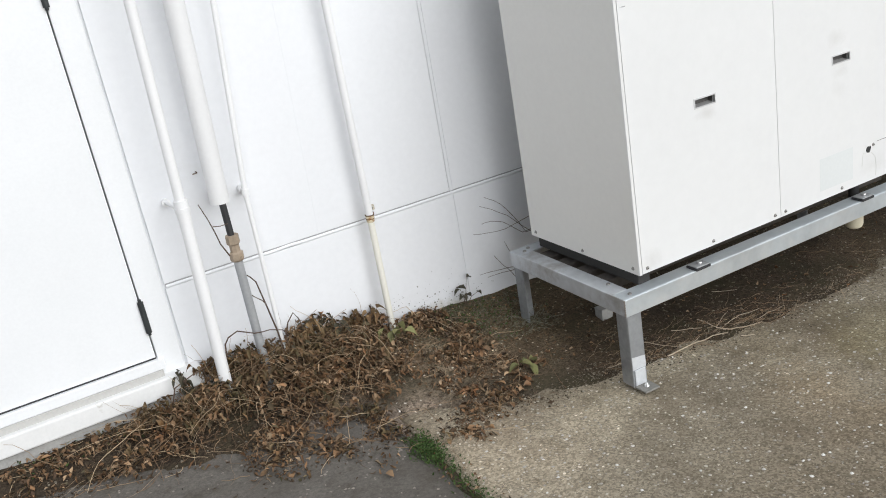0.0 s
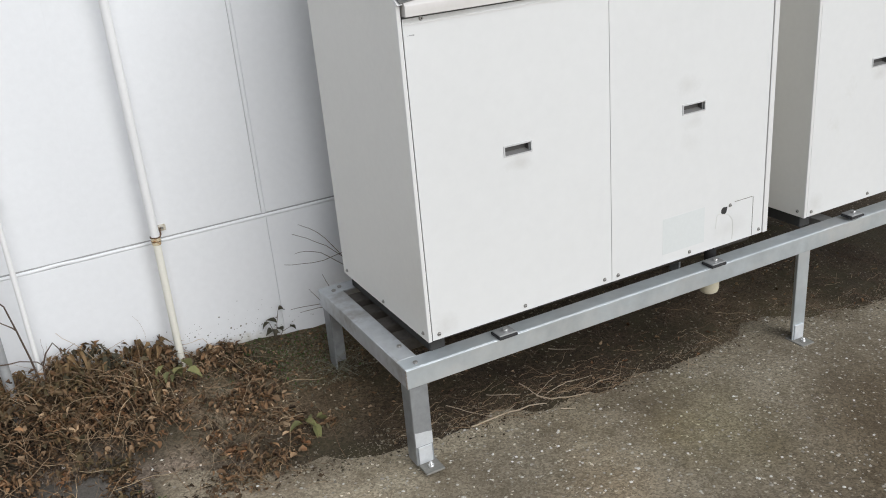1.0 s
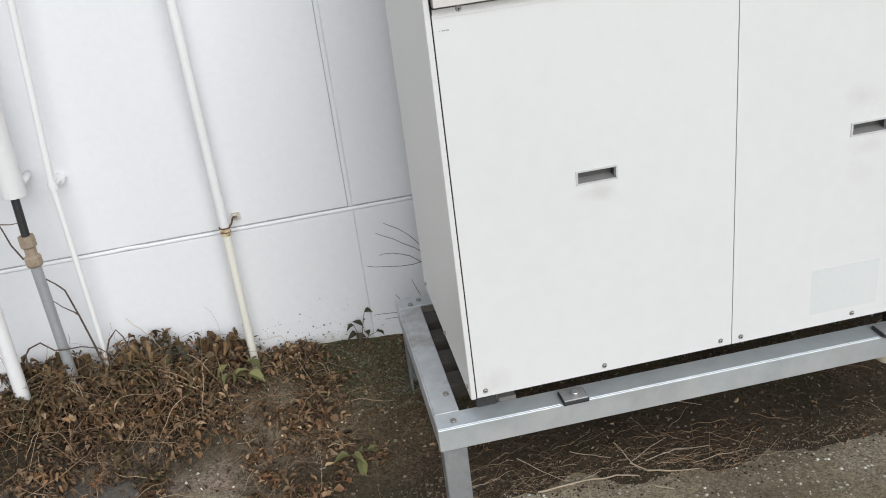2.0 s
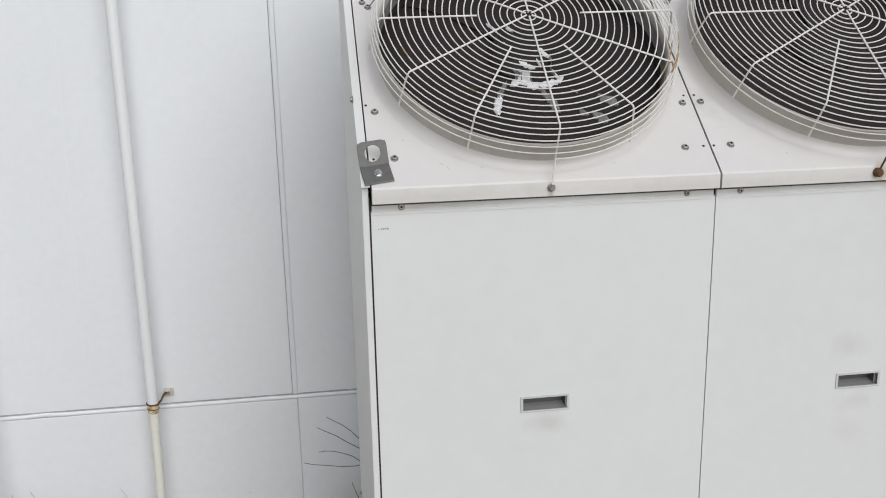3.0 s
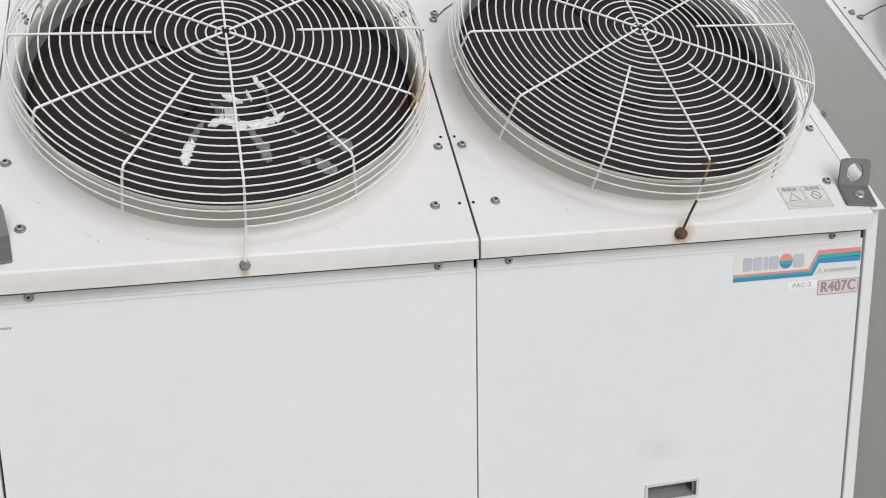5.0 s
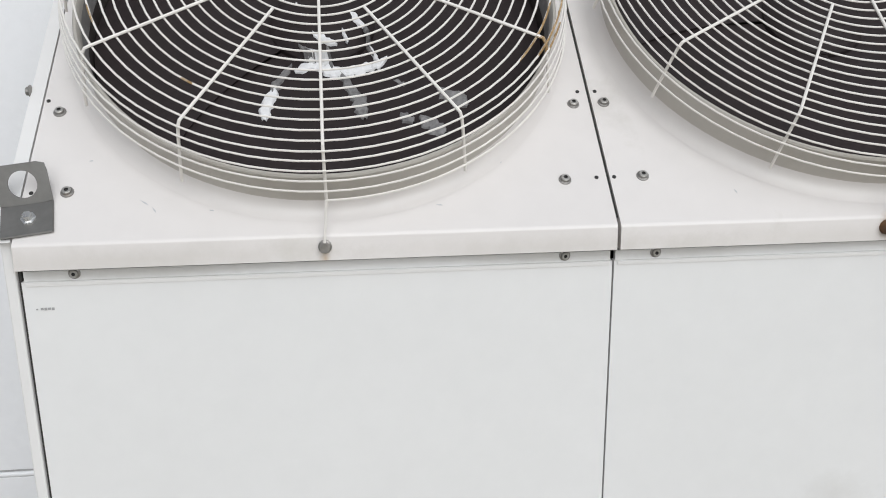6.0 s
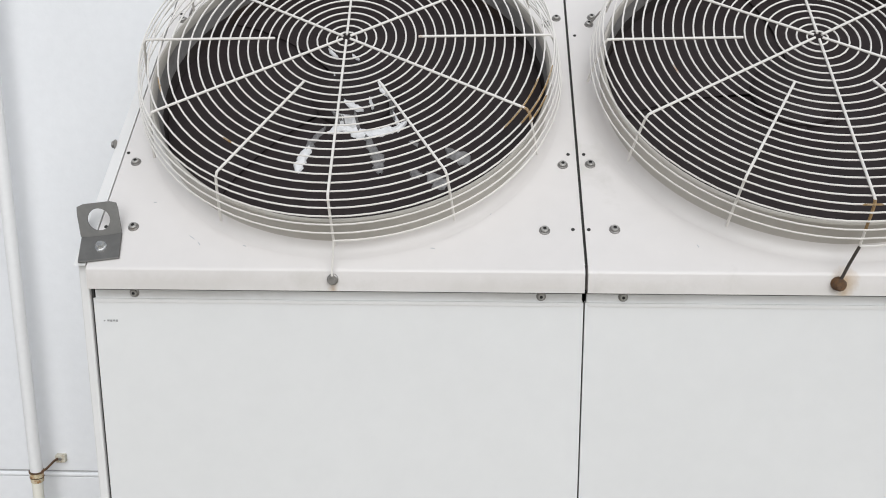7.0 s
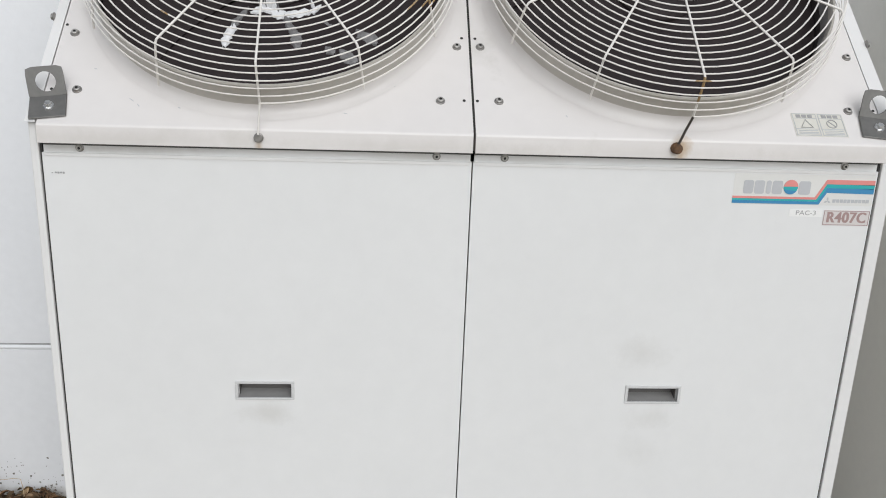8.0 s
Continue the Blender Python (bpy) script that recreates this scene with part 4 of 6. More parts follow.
# pads, and an added dark rail behind each, lost in the shade
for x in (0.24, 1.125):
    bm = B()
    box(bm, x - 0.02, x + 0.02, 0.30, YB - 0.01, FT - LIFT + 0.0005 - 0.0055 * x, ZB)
    part("foot_rail", bm, DARK, unit, "added dark rail in the shade under the base")
    bm = B()
    FZ = FT - LIFT - 0.0052 * x
    box(bm, x - 0.034, x + 0.034, -0.040, 0.016, FZ, FZ + 0.010, 0.002)
    pad = part("pad", bm, RUBBER, unit, "black rubber pad")
    bm = B()
    box(bm, x - 0.031, x + 0.031, -0.0375, 0.014, FZ + 0.0102, FZ + 0.0140, 0.0012)
    part("washer", bm, GALV_DULL, pad)
    bm = B()
    tube(bm, [(x + 0.004, -0.014, FZ + 0.0140), (x + 0.004, -0.014, FZ + 0.0215)], 0.0095, 6)
    part("nut", bm, BRIGHT, pad)


def front_panel(x0, x1, screws_top, screws_bottom, hx, z0):
    """A pressed door with a top flange and a recessed pull whose opening starts at hx, z0."""
    bm = B()
    hw, z1 = 0.0455, z0 + 0.0265
    box(bm, x0, hx - hw, 0.0, 0.011, ZB + 0.001, 1.333)
    box(bm, hx + hw, x1, 0.0, 0.011, ZB + 0.001, 1.333)
    box(bm, hx - hw, hx + hw, 0.0, 0.011, ZB + 0.001, z0)
    box(bm, hx - hw, hx + hw, 0.0, 0.011, z1, 1.333)
    bmesh.ops.remove_doubles(bm, verts=bm.verts, dist=1e-5)
    inner = [f for f in bm.faces if abs(f.normal.x) > 0.9 and (abs(f.calc_center_median().x - hx + hw) < 1e-4 or abs(f.calc_center_median().x - hx - hw) < 1e-4)
             and (f.calc_center_median().z < z0 - 0.01 or f.calc_center_median().z > z1 + 0.01)]
    bmesh.ops.delete(bm, geom=inner, context="FACES_ONLY")
    box(bm, x0 + 0.002, x1 - 0.002, 0.0035, 0.011, 1.333, 1.3447)
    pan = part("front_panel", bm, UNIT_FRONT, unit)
    bm = B()
    box(bm, x0 + 0.0035, x1 - 0.0035, -0.0012, 0.0, 1.3275, 1.3325, 0.0008)
    part("top_lip", bm, UNIT, pan)
    # added dark strip draws the shadow line below the cover lip
    bm = B()
    box(bm, x0 + 0.002, x1 - 0.002, 0.003, 0.011, 1.3449, 1.3510)
    part("gasket", bm, LIPSHADE, pan, "dark strip painted as the shadow line under the cover")
    # rim of the pull, four mitred strips with rounded edges
    bm = B()
    e = 0.0055
    box(bm, hx - hw - e, hx + hw + e, -0.0022, 0.0005, z1, z1 + e, 0.0009, 2)
    box(bm, hx - hw - e, hx + hw + e, -0.0022, 0.0005, z0 - 0.0036, z0, 0.0009, 2)
    box(bm, hx - hw - e, hx - hw, -0.0022, 0.0005, z0 + 0.0002, z1 - 0.0002, 0.0009, 2)
    box(bm, hx + hw, hx + hw + e, -0.0022, 0.0005, z0 + 0.0002, z1 - 0.0002, 0.0009, 2)
    h = part("pull_handle", bm, PULLRIM, pan, "recessed plastic pull handle")
    # the scoop behind it: a curved finger plate; dark back colour paints the recess shade
    bm = B()
    rows = [[bm.verts.new((x, 0.0005 + 0.0285 * f, z0 + 0.0002 + 0.004 * f * f)) for x in (hx - hw, hx + hw)] for f in [k / 10 for k in range(11)]]
    for r0, r1 in zip(rows, rows[1:]):
        bm.faces.new((r0[0], r0[1], r1[1], r1[0])).smooth = True
    part("finger_plate", bm, PULLGREY, h)
    bm = B()
    for sx in (hx - hw, hx + hw - 0.0012):
        box(bm, sx, sx + 0.0012, 0.0112, 0.0305, z0, z1 + 0.012)
    box(bm, hx - hw + 0.0014, hx + hw - 0.0014, 0.0292, 0.0305, z0 + 0.003, z1 + 0.0118)
    box(bm, hx - hw + 0.0014, hx + hw - 0.0014, 0.0115, 0.0290, z1 + 0.0105, z1 + 0.012)
    part("recess", bm, RECESSSHADE, h, "recess behind the pull, coloured dark for its shade")
    for x in screws_top:
        placed("screw", SCREW, front_pose(x, 1.341, 0.0035) @ pose(0, 0, 0, 0, 0, 37 * x), pan)
    for x in screws_bottom:
        placed("screw", SCREW, front_pose(x, 0.405) @ pose(0, 0, 0, 0, 0, 91 * x), pan)
    return pan


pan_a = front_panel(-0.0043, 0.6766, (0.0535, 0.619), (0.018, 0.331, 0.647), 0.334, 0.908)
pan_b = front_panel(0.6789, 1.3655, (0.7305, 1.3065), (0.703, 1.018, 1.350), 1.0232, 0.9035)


def cap(x0, x1, cx):
    """The folded sloping cover of one fan, with a round opening."""
    R, cs, s0 = 0.3015, 0.330, FOLD
    fy, fz = on_slope(0, s0).y, on_slope(0, s0).z
    bm = B()
    angs = {2 * math.pi * k / 96 for k in range(96)}
    for px, ps in ((x0, s0), (x1, s0), (x0, SLEN), (x1, SLEN)):
        angs.add(math.atan2(ps - cs, px - cx) % (2 * math.pi))
    angs = sorted(angs)
    inner, outer, low = [], [], []
    for a in angs:
        c, s = math.cos(a), math.sin(a)
        k = min((x1 - cx) / c if c > 1e-9 else 9, (x0 - cx) / c if c < -1e-9 else 9, (SLEN - cs) / s if s > 1e-9 else 9, (s0 - cs) / s if s < -1e-9 else 9)
        inner.append(bm.verts.new(on_slope(cx + R * c, cs + R * s)))
        low.append(bm.verts.new(on_slope(cx + R * c, cs + R * s, -0.012)))
        outer.append(bm.verts.new(on_slope(cx + k * c, cs + k * s)))
    m = len(angs)
    for i in range(m):
        j = (i + 1) % m
        bm.faces.new((inner[i], outer[i], outer[j], inner[j]))
        bm.faces.new((low[i], inner[i], inner[j], low[j]))
    # rounded fold and upright front strip
    prof = []
    for k in range(6):
        f = k / 5
        prof.append((fy - 0.0024 * math.sin(f * math.pi / 2), fz - 0.0045 * f))
    prof += [(fy - 0.003, 1.3525), (fy + 0.001, 1.3512), (0.010, 1.3512)]
    prev = None
    for y, z in prof:
        cur = [bm.verts.new((x0, y, z)), bm.verts.new((x1, y, z))]
        if prev:
            bm.faces.new((prev[0], prev[1], cur[1], cur[0]))
        prev = cur
    for x in (x0, x1):
        a = [bm.verts.new(q) for q in (on_slope(x, s0), on_slope(x, SLEN), on_slope(x, SLEN, -0.02), (x, 0.02, 1.37), (x, 0.01, 1.3512), (x, fy - 0.003, 1.3525), (x, fy - 0.003, fz - 0.0045))]
        bm.faces.new(a)
    bmesh.ops.remove_doubles(bm, verts=bm.verts, dist=2e-4)
    return part("fan_cover", bm, UNIT_TOP, unit)


covers = [cap(-0.002, 0.6755, 0.337), cap(0.6795, 1.3645, 1.0215)]
for a, c in ((XL, -0.0048), (1.3672, XR)):
    bm = prism(B(), [on_slope(a, FOLD + 0.002, -0.001), on_slope(a, SLEN, -0.001), on_slope(a, SLEN, -0.012), on_slope(a, 0.006, -0.012)], (c - a, 0, 0))
    part("side_flange", bm, UNIT, unit)
bm = prism(B(), [on_slope(0.6757, 0.004, -0.004), on_slope(0.6757, SLEN - 0.02, -0.004), on_slope(0.6757, SLEN - 0.02, -0.02), on_slope(0.6757, 0.03, -0.02)], (0.0036, 0, 0))
part("cover_joint", bm, DARK, unit, "dark joint between the two covers")
# bolts of the covers with the small holes beside them: (x, up the slope)
for cov, bolts, holes in ((covers[0], ((0.0465, 0.062), (0.624, 0.060), (0.0192, 0.187), (0.655, 0.1835), (0.0192, 0.523), (0.661, 0.523)), ((0.007, 0.062), (0.663, 0.062), (0.003, 0.206), (0.664, 0.205), (0.012, 0.54))),
                          (covers[1], ((0.7203, 0.0625), (1.3135, 0.0625), (0.695, 0.185), (1.346, 0.189), (0.7205, 0.525), (1.336, 0.523)), ((0.6848, 0.062), (0.687, 0.205), (1.358, 0.065), (0.6895, 0.478)))):
    for x, up in bolts:
        placed("bolt", BIGSCREW, slope_pose(x, up, 0, 900 * x + 300 * up), cov)
    for x, up in holes:
        placed("pin_hole", PINHOLE, slope_pose(x, up), cov)

HUB_H, RW = 0.0, 0.0013


def ring_mesh(r, h, wire=RW, seg=72):
    bm = B()
    tube(bm, [(r * math.cos(2 * math.pi * k / seg), r * math.sin(2 * math.pi * k / seg), h) for k in range(seg)], wire, 6, close=True)
    return mesh_of("ring", bm, GUARD)


# flat rings, then the skirt rings down to the base; heights count from the flat top of the guard
SKIRT = ((0.304, -0.0008), (0.3075, -0.0125), (0.311, -0.0255), (0.314, -0.0392), (0.3165, -0.0540))
RINGS = [ring_mesh(0.0148 + 0.0145 * k, HUB_H, seg=24 if k < 3 else 72) for k in range(20)]
RINGS += [ring_mesh(r, h) for r, h in SKIRT]


def spoke_mesh(inner):
    bm = B()
    up = RW + 0.0018
    pts = [(inner, 0, up), (0.12, 0, up), (0.293, 0, up), (0.2985, 0, up - 0.0005), (0.3025, 0, up - 0.006), (0.3065, 0, -0.018), (0.3175, 0, -0.068), (0.3190, 0, -0.078)]
    tube(bm, pts, 0.0019, 7)
    return mesh_of("spoke", bm, GUARD)


LONG, SHORT = spoke_mesh(0.0062), spoke_mesh(0.106)


def blade_h(r, a):
    """Height of a blade's surface; a runs over one blade, in radians."""
    return 0.002 + 0.0015 * a / 1.5 - 0.03 * (r - 0.1) + 0.0015 * math.sin(a * 2)


def fan_parts(cx, gx, gs, gh, spin, turn, splash):
    """Bell mouth, fan and wire guard; gx, gs, gh: the guard's hub on the slope, spin its turn about its axis."""
    cs = 0.322
    base = slope_pose(gx, gs, gh) @ pose(0, 0, 0, 1.97, 0, 0) @ pose(0, 0, 0, 0, 0, spin)
    mbase = slope_pose(cx, cs + 0.008)
    # bell mouth and duct
    bm = B()
    lathe(bm, [(0.303, 0.016), (0.303, 0.047), (0.3042, 0.053), (0.3055, 0.0555), (0.3055, 0.0585), (0.304, 0.0605), (0.3012, 0.0605), (0.2992, 0.057), (0.2982, 0.050), (0.2980, 0.046)], mbase, 96)
    mouth = part("bell_mouth", bm, MOUTH, unit, "painted bell mouth round the fan")
    bm = B()
    lathe(bm, [(0.3220 - 0.019 * math.sin(k * math.pi / 16), 0.0003 + 0.0157 * (1 - math.cos(k * math.pi / 16))) for k in range(9)], mbase, 96)
    part("flange", bm, UNIT_TOP, mouth, "pressed cover rising to the mouth")
    # inside of the mouth, darker grey than its outside
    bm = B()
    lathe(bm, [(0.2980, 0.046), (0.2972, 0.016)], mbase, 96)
    part("collar", bm, COLLAR, mouth, "darker grey inside of the bell mouth")
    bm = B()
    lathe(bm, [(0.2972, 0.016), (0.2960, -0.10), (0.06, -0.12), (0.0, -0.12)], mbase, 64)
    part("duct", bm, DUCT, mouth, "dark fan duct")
    # fan
    bm = B()
    lathe(bm, [(0.0, 0.030), (0.035, 0.028), (0.060, 0.020), (0.070, 0.008), (0.072, -0.08), (0.0, -0.08)], mbase, 40)
    fan = part("fan", bm, FANBLACK, unit, "black plastic axial fan at rest")
    for q in range(4):
        bm = B()
        nr, na = 12, 22
        grid_v = []
        for lay in (0.0, -0.0015):
            rows = []
            for i in range(nr + 1):
                r = 0.066 + (0.2945 - 0.066) * i / nr
                row = []
                for j in range(na + 1):
                    f = j / na
                    span = 1.72 * (0.9 + 0.1 * i / nr)
                    a = -span / 2 + span * f + 0.12 * (i / nr) ** 2
                    row.append(bm.verts.new(mbase @ pose(0, 0, 0, 0, 0, turn + 90 * q) @ Vector((r * math.cos(a), r * math.sin(a), blade_h(r, a) + lay))))
                rows.append(row)
            grid_v.append(rows)
        for rows in grid_v:
            for i in range(nr):
                for j in range(na):
                    bm.faces.new((rows[i][j], rows[i + 1][j], rows[i + 1][j + 1], rows[i][j + 1])).smooth = True
        t, u = grid_v
        for j in range(na):
            bm.faces.new((t[nr][j], u[nr][j], u[nr][j + 1], t[nr][j + 1]))
        for i in range(nr):
            bm.faces.new((t[i][0], u[i][0], u[i + 1][0], t[i + 1][0])), bm.faces.new((t[i][na], u[i][na], u[i + 1][na], t[i + 1][na]))
        part("blade", bm, FANBLACK, fan)
    if splash:
        # ragged white and grey marks lying on the fan
        thick = (((-0.053, 0.107), (-0.037, 0.085), 0.008, 0.007), ((-0.012, 0.093), (-0.003, 0.082), 0.007, 0.006), ((-0.032, 0.019), (-0.026, -0.0), 0.010, 0.008),
                 ((-0.013, 0.014), (-0.005, 0.004), 0.006, 0.007), ((-0.008, -0.008), (0.008, -0.021), 0.008, 0.006), ((-0.015, -0.029), (0.001, -0.047), 0.009, 0.015),
                 ((0.001, -0.047), (0.017, -0.055), 0.015, 0.008), ((0.027, -0.031), (0.033, -0.052), 0.006, 0.006), ((0.012, 0.028), (0.032, 0.006), 0.010, 0.015),
                 ((0.032, 0.006), (0.055, -0.025), 0.014, 0.010), ((-0.031, -0.081), (-0.007, -0.071), 0.013, 0.019), ((-0.011, -0.069), (0.023, -0.092), 0.017, 0.023),
                 ((0.02, -0.091), (0.068, -0.078), 0.021, 0.016), ((0.063, -0.079), (0.08, -0.059), 0.015, 0.010), ((-0.06, -0.111), (-0.071, -0.157), 0.015, 0.018),
                 ((0.074, -0.068), (0.062, -0.038), 0.008, 0.006))
        film = (((-0.041, -0.073), (-0.06, -0.113), 0.009, 0.015), ((0.025, -0.094), (0.041, -0.126), 0.014, 0.016), ((0.04, -0.124), (0.049, -0.159), 0.019, 0.021),
                 ((0.057, -0.024), (0.065, -0.053), 0.009, 0.008), ((0.152, -0.118), (0.174, -0.137), 0.021, 0.027), ((0.126, -0.17), (0.141, -0.184), 0.021, 0.029),
                 ((0.093, -0.103), (0.099, -0.107), 0.013, 0.013), ((0.1, -0.164), (0.106, -0.17), 0.015, 0.017), ((0.007, -0.063), (0.013, -0.083), 0.007, 0.008),
                 ((-0.028, -0.058), (-0.011, -0.07), 0.005, 0.008))
        strokes = [(*v, 0) for v in thick] + [(*v, 1) for v in film]
        rs = random.Random(4)
        for p, q, wa, wb, thin in strokes:
            p, q = Vector(p), Vector(q)
            d = (q - p).normalized() if (q - p).length > 1e-6 else Vector((1, 0))
            side = Vector((-d.y, d.x))
            p, q = p - d * wa * 0.4, q + d * wb * 0.4
            count = max(8, int((q - p).length / 0.004))
            bm = B()
            rows, sway = [], 0.0
            for k in range(count + 1):
                f = k / count
                wd = (wa + (wb - wa) * f) * 0.5 * min(1.0, 0.25 + 3.2 * min(f, 1 - f))
                sway = 0.7 * sway + rs.gauss(0, wd * 0.16)
                wl_, wr_ = wd * rs.uniform(0.65, 1.25), wd * rs.uniform(0.65, 1.25)
                row = []
                for u, up in ((-1.0, -0.0025), (-0.7, 0.0008), (0.0, 0.0022), (0.7, 0.0008), (1.0, -0.0025)):
                    v = p.lerp(q, f) + side * (sway + u * (wl_ if u < 0 else wr_))
                    r = max(0.07, v.length)
                    b = (math.atan2(v.y, v.x) - radians(turn) + math.pi / 4) % (math.pi / 2) - math.pi / 4
                    h = blade_h(r, b) + 0.0015 if v.length > 0.07 else 0.025 - 0.06 * max(0.0, v.length - 0.045)
                    row.append(bm.verts.new(mbase @ Vector((v.x, v.y, h + up + rs.uniform(0, 0.0008)))))
                rows.append(row)
            for a, c in zip(rows, rows[1:]):
                for n in range(4):
                    bm.faces.new((a[n], a[n + 1], c[n + 1], c[n])).smooth = True
            part("splash", bm, THINMARK if thin else WHITEMARK, fan, "thin grey mark on the fan" if thin else "white mark on the fan")
    # wire guard; its lowest wire is an open bow
    bm = B()
    bow = [radians(-90 + 240 * k / 64) for k in range(65)]
    tube(bm, [base @ Vector((0.3188 * math.cos(a), 0.3188 * math.sin(a), -0.0675)) for a in bow], 0.0015, 6)
    guard = part("fan_guard", bm, GUARD, unit, "domed cream wire guard with concentric rings")
    for me_r in RINGS:
        placed("ring", me_r, base, guard)
    for k in range(12):
        placed("spoke", LONG if k % 2 else SHORT, base @ pose(0, 0, 0, 0, 0, 30 * k), guard)
    # rusted stretches of wire
    rust_arcs = ((0.2903, 0.0, -40, -16), (0.304, -0.0008, -37, -10), (0.3075, -0.0125, -30, -20), (0.2758, 0.0, 196, 203), (0.2468, 0.0, -128, -124)) if splash else ((0.304, -0.0008, -93, -88),)
    for r, h, a0, a1 in rust_arcs:
        bm = B()
        tube(bm, [base @ Vector((r * math.cos(radians(a0 + (a1 - a0) * k / 10)), r * math.sin(radians(a0 + (a1 - a0) * k / 10)), h)) for k in range(11)], [0.0010] + [0.0014] * 9 + [0.0010], 6)
        part("rusted_wire", bm, RUSTYWIRE, guard, "rusted stretch of guard wire")
    bends = ((-90, 0.2985, 0.312),) if not splash else ((-30, 0.290, 0.304),)
    for a, r0, r1 in bends:
        bm = B()
        tube(bm, [base @ (pose(0, 0, 0, 0, 0, a) @ Vector(v)) for v in ((r0, 0, 0.0031), (0.2985, 0, 0.0026), (0.3025, 0, -0.003), (0.3065, 0, -0.018), (r1, 0, -0.018 - (r1 - 0.3065) * 4.5))], [0.0019, 0.0021, 0.0021, 0.0021, 0.0019], 7)
        part("rusted_wire", bm, RUSTYWIRE, guard, "rust-stained bend of a guard spoke")
    # short wire stays to the cover
    for a in (-90, 30, 150):
        bm = B()
        p = base @ (pose(0, 0, 0, 0, 0, a) @ Vector((0.3188, 0, -0.0675)))
        if a == -90:
            e = Vector((cx if splash else cx - 0.0155, P0.y - 0.011, 1.371))
            tube(bm, [p, p.lerp(e, 0.5) + SN * 0.003, e + Vector((0, -0.006, 0.004))], 0.0016 if splash else 0.0021, 6)
            part("stay_wire", bm, GUARD if splash else DARKWIRE, guard, "" if splash else "dark corroded stay wire")
            bm = B()
            lathe(bm, [(0.0, 0.012), (0.0045, 0.012), (0.006, 0.009), (0.006, 0.004), (0.0078, 0.003), (0.0078, 0.0), (0.0, 0.0)] if splash else
                  [(0.0, 0.014), (0.006, 0.0135), (0.0085, 0.010), (0.0085, 0.002), (0.0095, 0.0), (0.0, 0.0)], front_pose(e.x, e.z - 0.002, P0.y - 0.0085), 12)
            part("stay_screw", bm, BOLT if splash else RUST, guard, "" if splash else "heavily rusted screw")
        else:
            q = mbase @ (pose(0, 0, 0, 0, 0, a) @ Vector((0.352, 0, 0.002)))
            tube(bm, [p, p.lerp(q, 0.5) + SN * 0.004, q], 0.0018, 6)
            part("stay_wire", bm, BOLT, guard)
            placed("stay_screw", BIGSCREW, mbase @ pose(0, 0, 0, 0, 0, a) @ Matrix.Translation((0.354, 0, 0)), guard)


fan_parts(0.337, 0.3369, 0.3239, 0.1188, 0.75, 85, True)
fan_parts(1.0215, 1.0146, 0.3156, 0.1249, 1.1, 45, False)


def lifting_lug(x, s, rz):
    """A bent plate with a large hole, bolted at the corner of the cover."""
    w, t = 0.028, 0.0035
    base = slope_pose(x, s, 0.001, rz)
    bm = B()
    box(bm, -w, w, -0.024, 0.022, 0, t, 0.001, 1, base)
    # upright tab with a hole
    up = base @ Matrix.Translation((0, 0.0215, t * 0.4)) @ pose(0, 0, 0, 48, 0, 0)
    hr, hy, tall = 0.0155, 0.0225, 0.0460
    n = 24
    rim, hole = [], []
    for k in range(n):
        a = 2 * math.pi * (k + 0.5) / n
        c, sn = math.cos(a), math.sin(a)
        kk = min(w / abs(c) if abs(c) > 1e-6 else 9, ((tall - hy) / sn) if sn > 1e-6 else 9, (-hy / sn) if sn < -1e-6 else 9)
        px, py = c * kk, hy + sn * kk
        cr = 0.007
        if py > tall - cr and abs(px) > w - cr:
            ccx, ccy = math.copysign(w - cr, px), tall - cr
            d = Vector((px - ccx, py - ccy))
            d = d.normalized() * min(d.length, cr)
            px, py = ccx + d.x, ccy + d.y
        rim.append((px, py)), hole.append((hr * c, hy + hr * sn))
    layers = []
    for z in (0, t):
        layers.append(([bm.verts.new(up @ Vector((a, b, z))) for a, b in rim], [bm.verts.new(up @ Vector((a, b, z))) for a, b in hole]))
    for k in range(n):
        j = (k + 1) % n
        (r0, h0), (r1, h1) = layers
        bm.faces.new((r0[k], r0[j], h0[j], h0[k])), bm.faces.new((r1[k], h1[k], h1[j], r1[j]))
        bm.faces.new((r0[k], r1[k], r1[j], r0[j])), bm.faces.new((h0[k], h0[j], h1[j], h1[k]))
    lug = part("lifting_lug", bm, LUG, unit, "dull steel lifting lug with a round hole")
    bm = B()
    lathe(bm, [(0.0, 0.0085), (0.0048, 0.0085), (0.0057, 0.0075), (0.0057, 0.0025), (0.0088, 0.002), (0.0088, 0.0), (0.0, 0.0)], base @ Matrix.Translation((0.002, -0.002, t)), 6, smooth=False)
    part("lug_bolt", bm, BRIGHT, lug)


lifting_lug(0.010, 0.024, 9)
lifting_lug(1.3525, 0.026, -7)

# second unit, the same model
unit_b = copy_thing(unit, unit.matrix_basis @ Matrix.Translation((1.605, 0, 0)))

# drain cap, stickers and marks of the first unit
bm = B()
lathe(bm, [(0.0, -0.238), (0.022, -0.236), (0.032, -0.229), (0.037, -0.215), (0.037, -0.12), (0.030, -0.115), (0.0, -0.112)], Matrix.Translation((1.215, 0.10, ZB + 0.002)), 28)
outlet = part("drain_outlet", bm, PVC, unit, "cream plastic drain outlet below the base")
bm = B()
lathe(bm, [(0.022, -0.114), (0.022, 0.0)], Matrix.Translation((1.215, 0.10, ZB + 0.002)), 20)
part("drain_hose", bm, RUBBER, outlet, "black rubber drain hose")
bm = B()
box(bm, 0.896, 1.084, -0.0004, 0.0, 0.425, 0.555)
